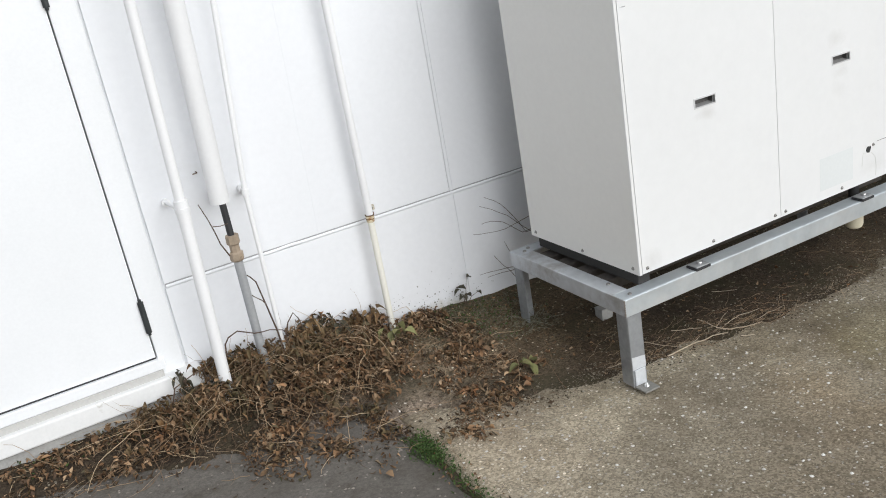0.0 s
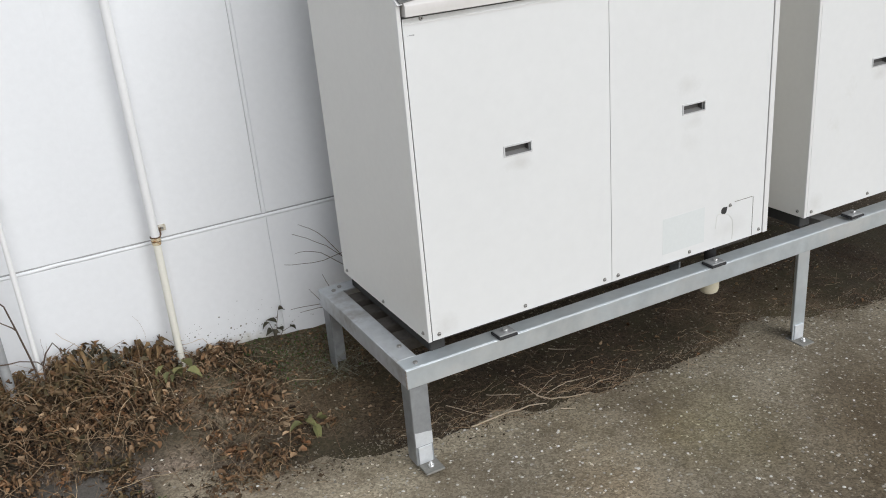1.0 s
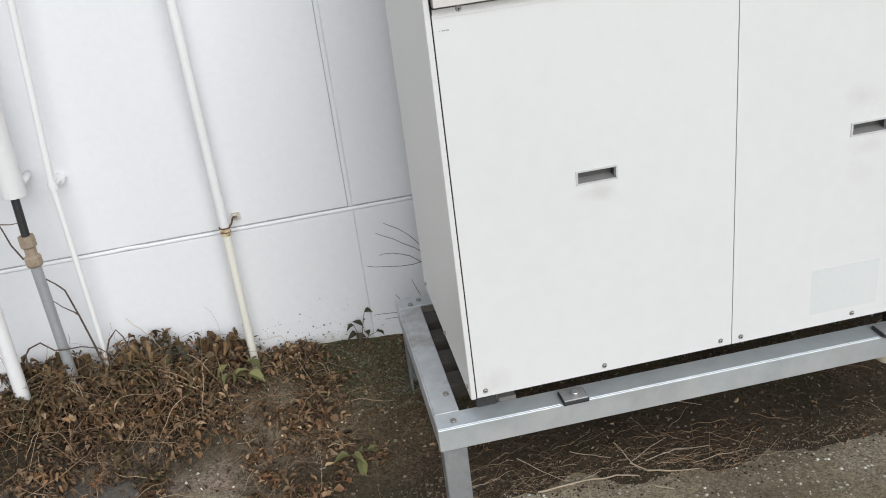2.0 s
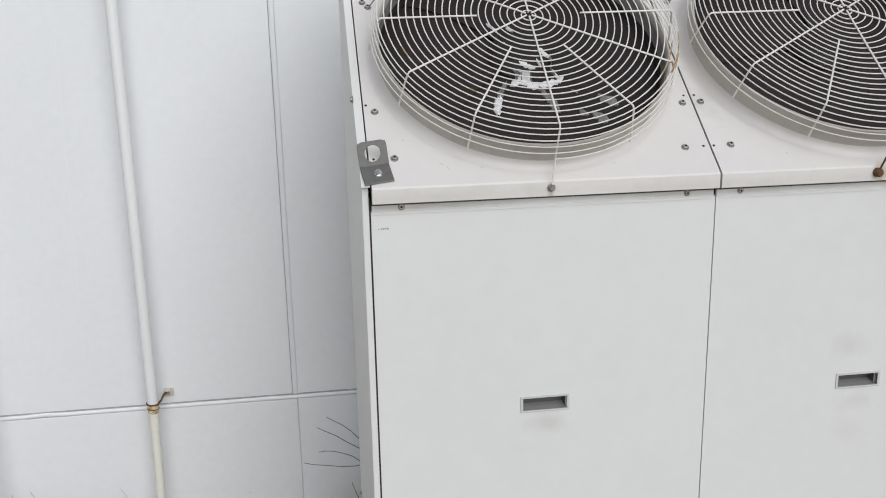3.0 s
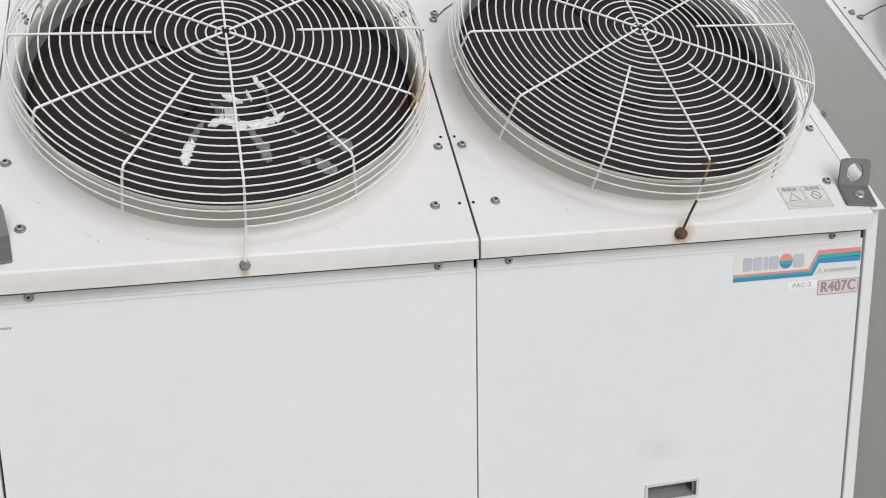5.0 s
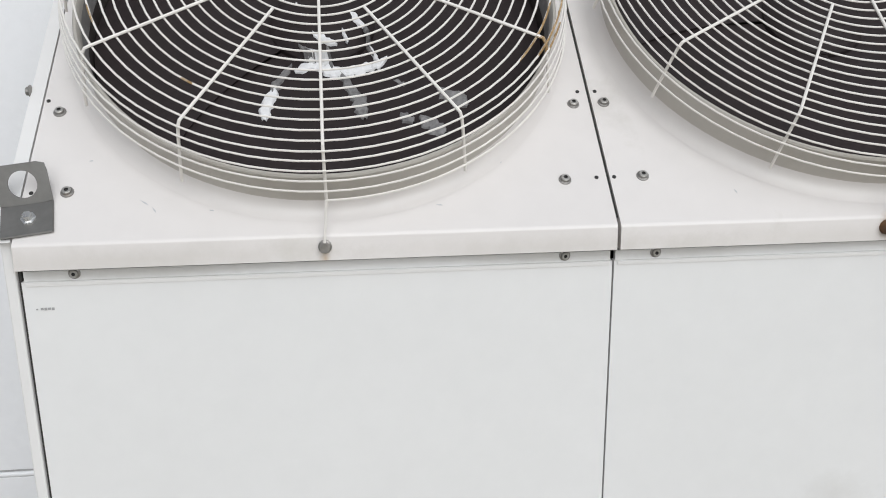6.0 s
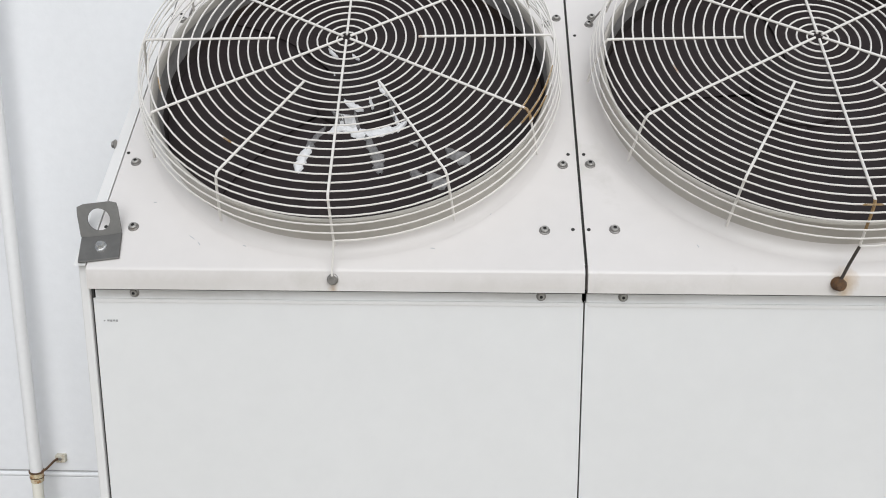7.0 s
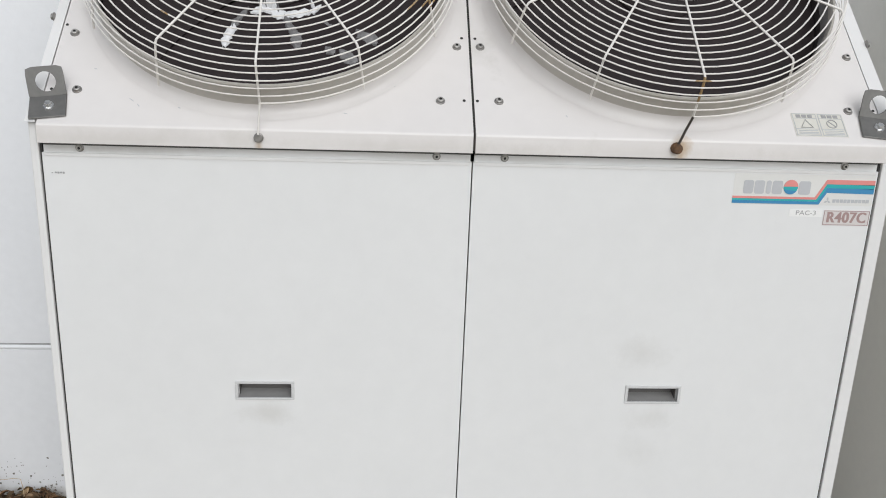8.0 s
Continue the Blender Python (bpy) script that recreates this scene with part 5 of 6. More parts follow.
part("faded_sticker", bm, FADED, pan_b, "faded pale blue sticker")
bm = B()
lathe(bm, [(0.0, 0.0006), (0.0135, 0.0006), (0.0135, -0.0), (0.0, -0.0)], front_pose(1.175, 0.519), 18)
box(bm, 1.178, 1.190, -0.0007, 0.0, 0.520, 0.531)
part("cable_hole", bm, DARK, pan_b, "dark cable hole")
placed("screw", SCREW, front_pose(1.204, 0.533), pan_b)


def scribe(pts, w=0.0011, material=UNIT_DULL):
    bm = B()
    tube(bm, [(x, -0.0002, z) for x, z in pts], w, 5)
    part("scribed_line", bm, material, pan_b)


scribe([(1.315, 0.389), (1.315, 0.538), (1.312, 0.541), (1.225, 0.541)], 0.0012, GRIME)
scribe([(1.145, 0.512), (1.195, 0.502), (1.215, 0.48), (1.222, 0.44), (1.218, 0.40)])
scribe([(1.137, 0.46), (1.142, 0.505), (1.15, 0.513)])
box_l = B()
box(box_l, 0.008, 0.010, -0.0008, 0.0, 1.30, 1.3015)
for k in range(4):
    box(box_l, 0.013 + 0.004 * k, 0.016 + 0.004 * k, -0.0008, 0.0, 1.300 - 0.0005 * (k % 2), 1.3025)
part("small_mark", box_l, INK, pan_a, "tiny printed mark")


def flat(parent, name, material, poly, y, label="", t=0.0006):
    """A printed shape on the front panel; poly in x and z."""
    bm = prism(B(), [(x, y, z) for x, z in poly], (0, -t, 0))
    return part(name, bm, material, parent, label)


def rect(x0, x1, z0, z1):
    return [(x0, z0), (x1, z0), (x1, z1), (x0, z1)]


LX0, LX1 = 1.1192, 1.3635
logo = flat(pan_b, "logo_sticker", LOGOBACK, rect(LX0, LX1, 1.2735, 1.3255), 0.0, "maker's sticker with salmon, teal and blue stripes", 0.0003)
ys = -0.0003
edges = ((1.2873, 1.3180, 1.2620, 1.2790), (1.2833, 1.3103, 1.2648, 1.2800), (1.2798, 1.3037, 1.2676, 1.2810), (1.2747, 1.2953, 1.2703, 1.2820))
for mtl, (zt, zt2, xt, xt2), (zb, zb2, xb, xb2) in zip((SALMON, TEAL, BLUE), edges, edges[1:]):
    g = 0.0001
    flat(logo, "stripe", mtl, [(LX0, zb + g), (xb, zb + g), (xt, zt - g), (LX0, zt - g)], ys)
    flat(logo, "stripe", mtl, [(xb, zb + g), (xb2, zb2 + g), (xt2, zt2 - g), (xt, zt - g)], ys)
    flat(logo, "stripe", mtl, [(xb2, zb2 + g), (LX1, zb2 + g - 0.001), (LX1, zt2 - g), (xt2, zt2 - g)], ys)


def rounded(x0, x1, z0, z1, r):
    """A bar with rounded corners."""
    pts = []
    for cx, cz, a0 in ((x1 - r, z1 - r, 0), (x0 + r, z1 - r, 90), (x0 + r, z0 + r, 180), (x1 - r, z0 + r, 270)):
        pts += [(cx + r * math.cos(radians(a0 + 22.5 * k)), cz + r * math.sin(radians(a0 + 22.5 * k))) for k in range(5)]
    return pts


for x0, x1 in ((1.1360, 1.1530), (1.1550, 1.1722), (1.1752, 1.1836), (1.1856, 1.2034), (1.2316, 1.2520)):
    flat(logo, "letter_bar", INKLIGHT, rounded(x0, x1, 1.2915, 1.3145, 0.0038), ys)
disc = B()
lathe(disc, [(0.0, 0.0006), (0.0125, 0.0006), (0.0125, 0.0)], front_pose(1.2175, 1.3040, ys), 28)
part("logo_disc", disc, TEAL, logo)
for name, mtl, a0, a1 in (("logo_top", SALMON, 5, 176), ("logo_foot", BLUE, 200, 330)):
    disc = prism(B(), [(1.2175 + 0.0125 * math.cos(radians(a0 + (a1 - a0) * k / 14)), ys - 0.0008, 1.3040 + 0.0125 * math.sin(radians(a0 + (a1 - a0) * k / 14))) for k in range(15)], (0, -0.0003, 0))
    part(name, disc, mtl, logo)
for k in range(3):
    a = radians(90 + 120 * k)
    cx, cz = 1.2850 + 0.0032 * math.cos(a), 1.2815 + 0.0032 * math.sin(a)
    flat(logo, "maker_mark", INKLIGHT, [(cx + 0.0033 * math.cos(a), cz + 0.0033 * math.sin(a)), (cx + 0.0017 * math.cos(a + 1.57), cz + 0.0017 * math.sin(a + 1.57)),
                                        (cx - 0.0033 * math.cos(a), cz - 0.0033 * math.sin(a)), (cx - 0.0017 * math.cos(a + 1.57), cz - 0.0017 * math.sin(a + 1.57))], ys)
for k in range(10):
    flat(logo, "letter_bar", INKLIGHT, rect(1.2940 + 0.0065 * k, 1.2992 + 0.0065 * k, 1.2788, 1.2845), ys)


for x, sl, ln, a in ((0.134, 0.044, 0.012, 40), (0.146, 0.033, 0.010, 60), (0.067, 0.108, 0.005, 0), (0.21, 0.03, 0.006, 20), (0.47, 0.028, 0.008, 10), (0.83, 0.035, 0.007, 70), (0.55, 0.09, 0.005, 120)):
    c, si = math.cos(radians(a)), math.sin(radians(a))
    bm = prism(B(), [on_slope(x + c * ln / 2 * k - si * w, sl - si * ln / 2 * k - c * w, 0.0) for k, w in ((-1, 0.0003), (-0.2, 0.0009), (1, 0.0002), (0.3, -0.0008))], SN * 0.0004)
    part("scuff", bm, INKLIGHT, covers[0] if x < 0.6 else covers[1])


def lettering(body, size, m, material, parent, squeeze=1.0, bold=0.0, gap=1.0):
    cu = bpy.data.curves.new("lettering", "FONT")
    cu.body, cu.size, cu.align_x, cu.align_y, cu.extrude, cu.offset = body, size, "CENTER", "CENTER", 0.0003, bold
    cu.space_character = gap
    tmp = bpy.data.objects.new("lettering", cu)
    scene.collection.objects.link(tmp)
    bpy.context.view_layer.update()
    me = bpy.data.meshes.new_from_object(tmp.evaluated_get(bpy.context.evaluated_depsgraph_get()))
    bpy.data.objects.remove(tmp)
    me.transform(m @ Matrix.Diagonal((squeeze, 1, 1, 1)))
    me.materials.clear()
    me.materials.append(material)
    part("lettering", me, None, parent)


tape = flat(pan_b, "name_tape", LABELWHITE, rect(1.2218, 1.2800, 1.2532, 1.2658), 0.0, "white tape label with black lettering")
lettering("PAC-3", 0.0115, front_pose(1.2510, 1.2595, ys - 0.0003), INK, tape, 1.18)
ref = flat(pan_b, "refrigerant_label", PINKLABEL, rect(1.2824, 1.3640, 1.2385, 1.2655), 0.0, "refrigerant label with faded red lettering")
for a in (rect(1.2836, 1.3628, 1.2636, 1.2646), rect(1.2836, 1.3628, 1.2394, 1.2404), rect(1.2831, 1.2841, 1.2394, 1.2646), rect(1.3623, 1.3633, 1.2394, 1.2646)):
    flat(ref, "border", REDPRINT, a, ys)
for k in range(3):
    lettering("R407C", 0.0258, front_pose(1.3222 + 0.0009 * k, 1.2520, ys - 0.0002 - 0.00004 * k), REDPRINT, ref, 0.90, 0.0003, 1.10)


def slope_flat(parent, name, material, poly, h, label="", t=0.0006):
    bm = prism(B(), [on_slope(x - 0.0035, s - 0.0045, h) for x, s in poly], SN * t)
    return part(name, bm, material, parent, label)


warn = slope_flat(covers[1], "warning_label", CREAM, [(1.214, 0.010), (1.303, 0.010), (1.303, 0.060), (1.214, 0.060)], 0.0, "faded cream warning label")
for a, c in ((1.216, 1.257), (1.260, 1.301)):
    for x0, x1, s0, s1 in ((a, c, 0.0575, 0.0585), (a, c, 0.0115, 0.0125), (a, a + 0.001, 0.0115, 0.0585), (c - 0.001, c, 0.0115, 0.0585), (a, c, 0.048, 0.0488), (a, c, 0.025, 0.0257)):
        slope_flat(warn, "border", INKLIGHT, [(x0, s0), (x1, s0), (x1, s1), (x0, s1)], 0.0006)
    for k in range(3):
        slope_flat(warn, "print_bar", INK, [(a + 0.006 + 0.010 * k, 0.050), (a + 0.014 + 0.010 * k, 0.050), (a + 0.014 + 0.010 * k, 0.0562), (a + 0.006 + 0.010 * k, 0.0562)], 0.0006)
    for s in (0.0215, 0.0175, 0.0145):
        slope_flat(warn, "print_bar", INKLIGHT, [(a + 0.004, s), (c - 0.004, s), (c - 0.004, s + 0.0012), (a + 0.004, s + 0.0012)], 0.0006)
bm = B()
tri = [on_slope(1.2230, 0.0240, 0.001), on_slope(1.2430, 0.0240, 0.001), on_slope(1.2330, 0.0410, 0.001)]
tube(bm, tri, 0.0008, 5, close=True)
part("warning_triangle", bm, INK, warn)
bm = B()
tube(bm, [on_slope(1.2770 + 0.0085 * math.cos(a), 0.0325 + 0.0085 * math.sin(a), 0.001) for a in [2 * math.pi * k / 24 for k in range(24)]], 0.0008, 5, close=True)
tube(bm, [on_slope(1.2710, 0.0385, 0.001), on_slope(1.2830, 0.0265, 0.001)], 0.0008, 5)
part("prohibition_ring", bm, INK, warn)


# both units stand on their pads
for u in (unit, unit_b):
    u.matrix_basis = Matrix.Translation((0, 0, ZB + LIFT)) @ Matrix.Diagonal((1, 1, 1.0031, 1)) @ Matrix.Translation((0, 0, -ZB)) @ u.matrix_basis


# ---- plants and litter ----
def heap(x, y):
    """Height of the dry heap over the soil."""
    a = math.exp(-((x + 1.0) / (0.34 if x < -1.0 else 0.40)) ** 2) * max(0.0, min(1.0, (y - 0.34) / 0.5)) * 0.155
    b = math.exp(-((x + 1.33) / 0.24) ** 2) * max(0.0, min(1.0, (y - 0.42) / 0.25)) * 0.025
    c = math.exp(-((x + 1.30) / 0.15) ** 2 - ((y - 0.74) / 0.13) ** 2) * 0.085
    d = math.exp(-((x + 1.62) / 0.20) ** 2 - ((y - 0.76) / 0.14) ** 2) * 0.075
    return (a + b + c + d) * (0.75 + 0.7 * noise.noise(Vector((x * 6, y * 6, 3))))


def step(a, c, v):
    return max(0.0, min(1.0, (v - a) / (c - a)))


def density(x, y):
    """How thickly dead leaves lie."""
    patch = 0.5 + 1.3 * noise.noise(Vector((x * 4.3, y * 4.3, 9))) + 0.9 * noise.noise(Vector((x * 11, y * 11, 2)))
    patch = max(0.0, min(1.0, patch))
    mound = step(-1.95, -1.62, x) * step(-0.58, -0.80, x) * step(0.50 + 0.2 * step(-1.45, -1.7, x), 0.66 + 0.2 * step(-1.45, -1.7, x), y) * (0.25 + 0.75 * patch)
    band = step(-1.02, -0.86, x) * step(-0.30, -0.44, x) * step(0.12, 0.24, y) * patch ** 1.3 * 0.75
    fringe = step(-1.50, -1.30, x) * step(-0.74, -0.86, x) * step(0.22, 0.42, y) * patch ** 1.3 * 0.7
    left = step(-2.3, -2.0, x) * step(-1.2, -1.4, x) * step(0.74 - 0.34 * step(-2.0, -1.5, x), 0.86 - 0.34 * step(-2.0, -1.5, x), y) * patch ** 1.3 * 0.42
    back = step(-0.25, -0.5, x) * step(0.6, 0.7, y) * patch ** 2 * 0.35
    tongue = 0.5 * patch if abs(x + 0.72 + 0.1 * (y - 0.25)) < 0.035 and 0.04 < y < 0.4 else 0.0
    bare = max(math.exp(-((x + 0.74) / 0.10) ** 2 - ((y - 0.44) / 0.10) ** 2), 0.8 * math.exp(-((x + 1.02) / 0.08) ** 2 - ((y - 0.40) / 0.07) ** 2))
    return max(max(mound, band, fringe, left, back, tongue) * (1 - 0.93 * bare), 0.012)


def leaf_cloud(count, where, size, curl, rs, ragged=0.16):
    """Curled leaves as one mesh; where() gives a place and a slant."""
    verts, faces = [], []
    for _ in range(count):
        p, tilt = where()
        s = size * rs.choice((0.5, 0.7, 0.9, 1.1, 1.4)) * rs.uniform(0.85, 1.2)
        m = Matrix.Translation(p) @ Euler((rs.uniform(-tilt, tilt), rs.uniform(-tilt, tilt), rs.uniform(0, 6.3))).to_matrix().to_4x4()
        k, cu = len(verts), rs.uniform(-curl, curl)
        w = rs.uniform(0.2, 0.6)
        bend, twist = rs.uniform(-1.2, 1.2), rs.uniform(-0.9, 0.9)
        for u, half in ((-1.0, 0.08), (-0.45, 0.85), (0.15, 1.0), (0.65, 0.55), (1.0, 0.05)):
            zc = cu * u * u * 0.6
            for side in (-1, 0, 1):
                hw = half * rs.uniform(1 - 3 * ragged, 1 + 1.5 * ragged)
                zz = zc + abs(side) * hw * bend * 0.8 + side * twist * u * 0.5 + rs.uniform(-ragged, ragged)
                verts.append(m @ Vector((u * s * 0.5 + rs.uniform(-ragged, ragged) * s * 0.25, side * hw * w * s * 0.5, zz * s * 0.5)))
        for r in range(4):
            for c in range(2):
                a = k + r * 3 + c
                faces.append((a, a + 1, a + 4, a + 3))
    return verts, faces


def spot(low=0.0):
    while True:
        x, y = rnd.uniform(-2.3, -0.2), rnd.uniform(0.05, 0.955)
        if rnd.random() < density(x, y) and heap(x, y) >= low:
            return x, y


def place_dry():
    x, y = spot()
    return Vector((x, y, floor_z(x, y) + heap(x, y) * rnd.random() ** 0.7 * 1.1 + rnd.uniform(0.001, 0.014))), rnd.choice((0.6, 1.2, 1.6))


def place_high():
    while True:
        x, y = spot(0.03)
        if rnd.random() < 0.25 + 0.75 * max(0.0, (y - 0.55) / 0.4):
            break
    return Vector((x, y, floor_z(x, y) + heap(x, y) * rnd.uniform(0.6, 1.2) + 0.008)), 1.6


def crumpled(clumps, per, where, spread, size, hang, rs):
    """Clumps of withered leaves, folded along the rib and curled; hang: how steeply they droop."""
    verts, faces = [], []
    for _ in range(clumps):
        c, high = where()
        lean = rs.uniform(0, 6.3)
        for _ in range(rs.randint(*per)):
            p = c + Vector((rs.gauss(0, spread), rs.gauss(0, spread), rs.uniform(-0.5, 0.6) * high))
            p.y = min(p.y, 0.95)
            p.z = max(p.z, floor_z(p.x, p.y) + 0.003)
            ang = lean + rs.gauss(0, 1.1)
            d = Vector((math.cos(ang), math.sin(ang), -hang * rs.uniform(0.1, 1.6) if rs.random() < 0.8 else rs.uniform(0.0, 0.8))).normalized()
            side = d.cross(Vector((rs.uniform(-0.4, 0.4), rs.uniform(-0.4, 0.4), 1))).normalized()
            up = side.cross(d).normalized()
            ln = size * rs.choice((0.5, 0.7, 0.9, 1.15, 1.5)) * rs.uniform(0.85, 1.15)
            wd, fold, curl, twist = ln * rs.uniform(0.16, 0.46), rs.uniform(0.3, 1.3), rs.uniform(-1.1, 0.5), rs.uniform(-1.2, 1.2)
            k = len(verts)
            for u, half in ((0.0, 0.10), (0.25, 0.75), (0.52, 1.0), (0.80, 0.6), (1.0, 0.08)):
                mid = p + d * (u * ln * (1 - 0.18 * abs(curl) * u)) + up * (curl * u * u * ln * 0.5)
                t = twist * u
                sd, u2 = side * math.cos(t) + up * math.sin(t), up * math.cos(t) - side * math.sin(t)
                for sgn in (-1, 0, 1):
                    h = half * wd * rs.uniform(0.55, 1.25)
                    q = mid + sd * (sgn * h * math.cos(fold)) + u2 * (abs(sgn) * h * math.sin(fold) + rs.uniform(-0.1, 0.1) * wd)
                    verts.append((q.x, q.y, max(q.z, floor_z(q.x, q.y) + 0.001)))
            for r in range(4):
                for c2 in range(2):
                    a = k + r * 3 + c2
                    faces.append((a, a + 1, a + 4, a + 3))
    return verts, faces


def clump_at():
    x, y = spot()
    h = heap(x, y)
    return Vector((x, y, floor_z(x, y) + h * rnd.uniform(0.35, 1.05) + 0.012)), 0.012 + 0.35 * h


def clump_high():
    p, _t = place_high()
    return p + Vector((0, 0, 0.012)), 0.03


def mulch_at():
    x, y = spot()
    return Vector((x, y, floor_z(x, y) + heap(x, y) * rnd.random() * 0.6 + 0.002)), 0.5


vs, fs = leaf_cloud(5200, mulch_at, 0.016, 0.8, rnd, 0.3)
tagged(new("leaf_mulch", raw_mesh("leaf_mulch", vs, fs, MULCH)), "dark rotted leaf mulch below the dry leaves", "dead leaves", kind="stuff")
vs, fs = crumpled(760, (6, 20), clump_at, 0.023, 0.0215, 0.8, rnd)
tagged(new("dry_leaf_heap", smooth_all(raw_mesh("dry_leaf_heap", vs, fs, DRYLEAF))), "heap of curled brown dead vine leaves along the wall", "dead leaves", kind="stuff")
vs, fs = crumpled(125, (6, 16), clump_high, 0.018, 0.027, 1.5, rnd)
tagged(new("withered_leaves", smooth_all(raw_mesh("withered_leaves", vs, fs, WITHERED))), "larger withered olive and brown leaves hanging over the heap", "dead leaves", kind="stuff")


def wander(p, d, length, steps, wild, rs, droop=0.0):
    pts, p, d = [Vector(p)], Vector(p), Vector(d).normalized()
    for _ in range(steps):
        d = (d + Vector((rs.uniform(-wild, wild), rs.uniform(-wild, wild), rs.uniform(-wild, wild) - droop))).normalized()
        p = p + d * length / steps
        pts.append(p.copy())
    return pts


def tubes_mesh(name, paths, radii, material, seg=4):
    verts, faces = [], []
    for pts, r in zip(paths, radii):
        k0 = len(verts)
        up = None
        for i, p in enumerate(pts):
            d = (pts[min(i + 1, len(pts) - 1)] - pts[max(i - 1, 0)]).normalized()
            if up is None:
                up = d.orthogonal().normalized()
            up = (up - d * up.dot(d)).normalized()
            sd = d.cross(up)
            rr = r * (1 - 0.5 * i / len(pts))
            for j in range(seg):
                a = 2 * math.pi * j / seg
                verts.append(p + rr * (math.cos(a) * up + math.sin(a) * sd))
        for i in range(len(pts) - 1):
            for j in range(seg):
                a, b = k0 + i * seg + j, k0 + i * seg + (j + 1) % seg
                faces.append((a, b, b + seg, a + seg))
    return smooth_all(raw_mesh(name, verts, faces, material))


paths, radii = [], []
for _ in range(900):
    p, _t = place_dry()
    ang = rnd.uniform(0, 6.3)
    far = rnd.uniform(0.06, 0.26)
    q = wander(p, (math.cos(ang), math.sin(ang), rnd.uniform(-0.1, 0.5)), far, 7, 0.42, rnd, 0.09)
    paths.append([Vector((v.x, min(v.y, 0.95), max(v.z, floor_z(v.x, v.y) + 0.002))) for v in q])
    radii.append(rnd.choice((0.0005, 0.0006, 0.0008, 0.0012)))
for _ in range(80):
    x, y = spot(0.04)
    p = Vector((x, y, floor_z(x, y) + heap(x, y) * rnd.uniform(0.7, 1.2)))
    ang = rnd.gauss(-1.57, 1.0)
    q = wander(p, (math.cos(ang), math.sin(ang), rnd.uniform(0.0, 0.6)), rnd.uniform(0.14, 0.40), 10, 0.22, rnd, 0.10)
    paths.append([Vector((v.x, min(v.y, 0.95), max(v.z, floor_z(v.x, v.y) + 0.003))) for v in q])
    radii.append(rnd.choice((0.0007, 0.0010, 0.0015)))
tagged(new("dry_vine_stems", tubes_mesh("dry_vine_stems", paths, radii, STRAW)), "tangle of thin tan dead vine stems", "dead stems", kind="stuff")

# straw and root litter below the stand
paths, radii = [], []
def litter_path(x, y, ang, ln, wild, lift):
    pts = wander((x, y, 0), (math.cos(ang), math.sin(ang), 0), ln, 6, wild, rnd)
    return [Vector((q.x, q.y, max(slope_z(q.x), soil_z(q.x, q.y)) + lift + 0.004 * math.sin(i * 1.7))) for i, q in enumerate(pts)]


for _ in range(230):
    x = rnd.uniform(-0.05, 0.8) if rnd.random() < 0.6 else rnd.uniform(0.6, 2.6)
    y = soil_edge(x) + abs(rnd.gauss(0, 0.10)) - 0.005
    paths.append(litter_path(x, y, rnd.gauss(0.0, 0.5) + (math.pi if rnd.random() < 0.5 else 0), rnd.uniform(0.03, 0.15), 0.06, 0.005))
    radii.append(rnd.uniform(0.0004, 0.0009))
straws, straw_r = [], []
for r, way in ((0.0034, ((0.15, 0.093), (0.233, 0.103), (0.314, 0.108), (0.384, 0.096), (0.446, 0.075))), (0.0026, ((0.439, 0.131), (0.479, 0.092), (0.543, 0.082), (0.626, 0.07))),
               (0.0015, ((0.128, 0.227), (0.187, 0.167), (0.25, 0.114))), (0.0015, ((0.287, 0.221), (0.334, 0.19), (0.394, 0.164))), (0.0019, ((0.424, 0.218), (0.434, 0.169), (0.458, 0.099))),
               (0.0014, ((0.446, 0.139), (0.511, 0.173), (0.585, 0.214))), (0.0016, ((0.248, 0.1), (0.308, 0.122), (0.349, 0.13))), (0.0013, ((0.239, 0.439), (0.285, 0.441), (0.315, 0.431))),
               (0.0015, ((0.487, 0.134), (0.59, 0.157), (0.694, 0.145))), (0.0014, ((0.665, 0.38), (0.71, 0.351), (0.754, 0.322))), (0.0022, ((0.474, 0.034), (0.52, 0.009))),
               (0.0013, ((-0.08, 0.16), (0.0, 0.165), (0.06, 0.17))), (0.0013, ((0.62, 0.10), (0.72, 0.108), (0.80, 0.11)))):
    pts = []
    for (xa, ya), (xb, yb) in zip(way, way[1:]):
        pts += [(xa + (xb - xa) * k / 4, ya + (yb - ya) * k / 4) for k in range(4)]
    pts.append(way[-1])
    straws.append([Vector((x + rnd.uniform(-1, 1) * 0.0015, y + rnd.uniform(-1, 1) * 0.0015, floor_z(x, y) + r + 0.004)) for x, y in pts])
    straw_r.append(r)
tagged(new("pale_straw", tubes_mesh("pale_straw", straws, straw_r, PALESTRAW)), "long pale dry stalks lying at the soil edge", "straw", kind="stuff")
roots, root_r = [], []
for _ in range(900):
    x = rnd.uniform(-0.12, 2.8)
    y = soil_edge(x) + rnd.uniform(0.0, 0.55)
    roots.append(litter_path(x, y, rnd.uniform(0, 6.3), rnd.uniform(0.03, 0.13), 0.16, 0.004))
    root_r.append(rnd.uniform(0.0004, 0.0009))
tagged(new("root_litter", tubes_mesh("root_litter", roots, root_r, ROOTS)), "dark dry roots and stalks tangled on soil", "roots", kind="stuff")
tagged(new("straw_litter", tubes_mesh("straw_litter", paths, radii, STRAW)), "scattered dry straw and roots on dark soil", "straw", kind="stuff")


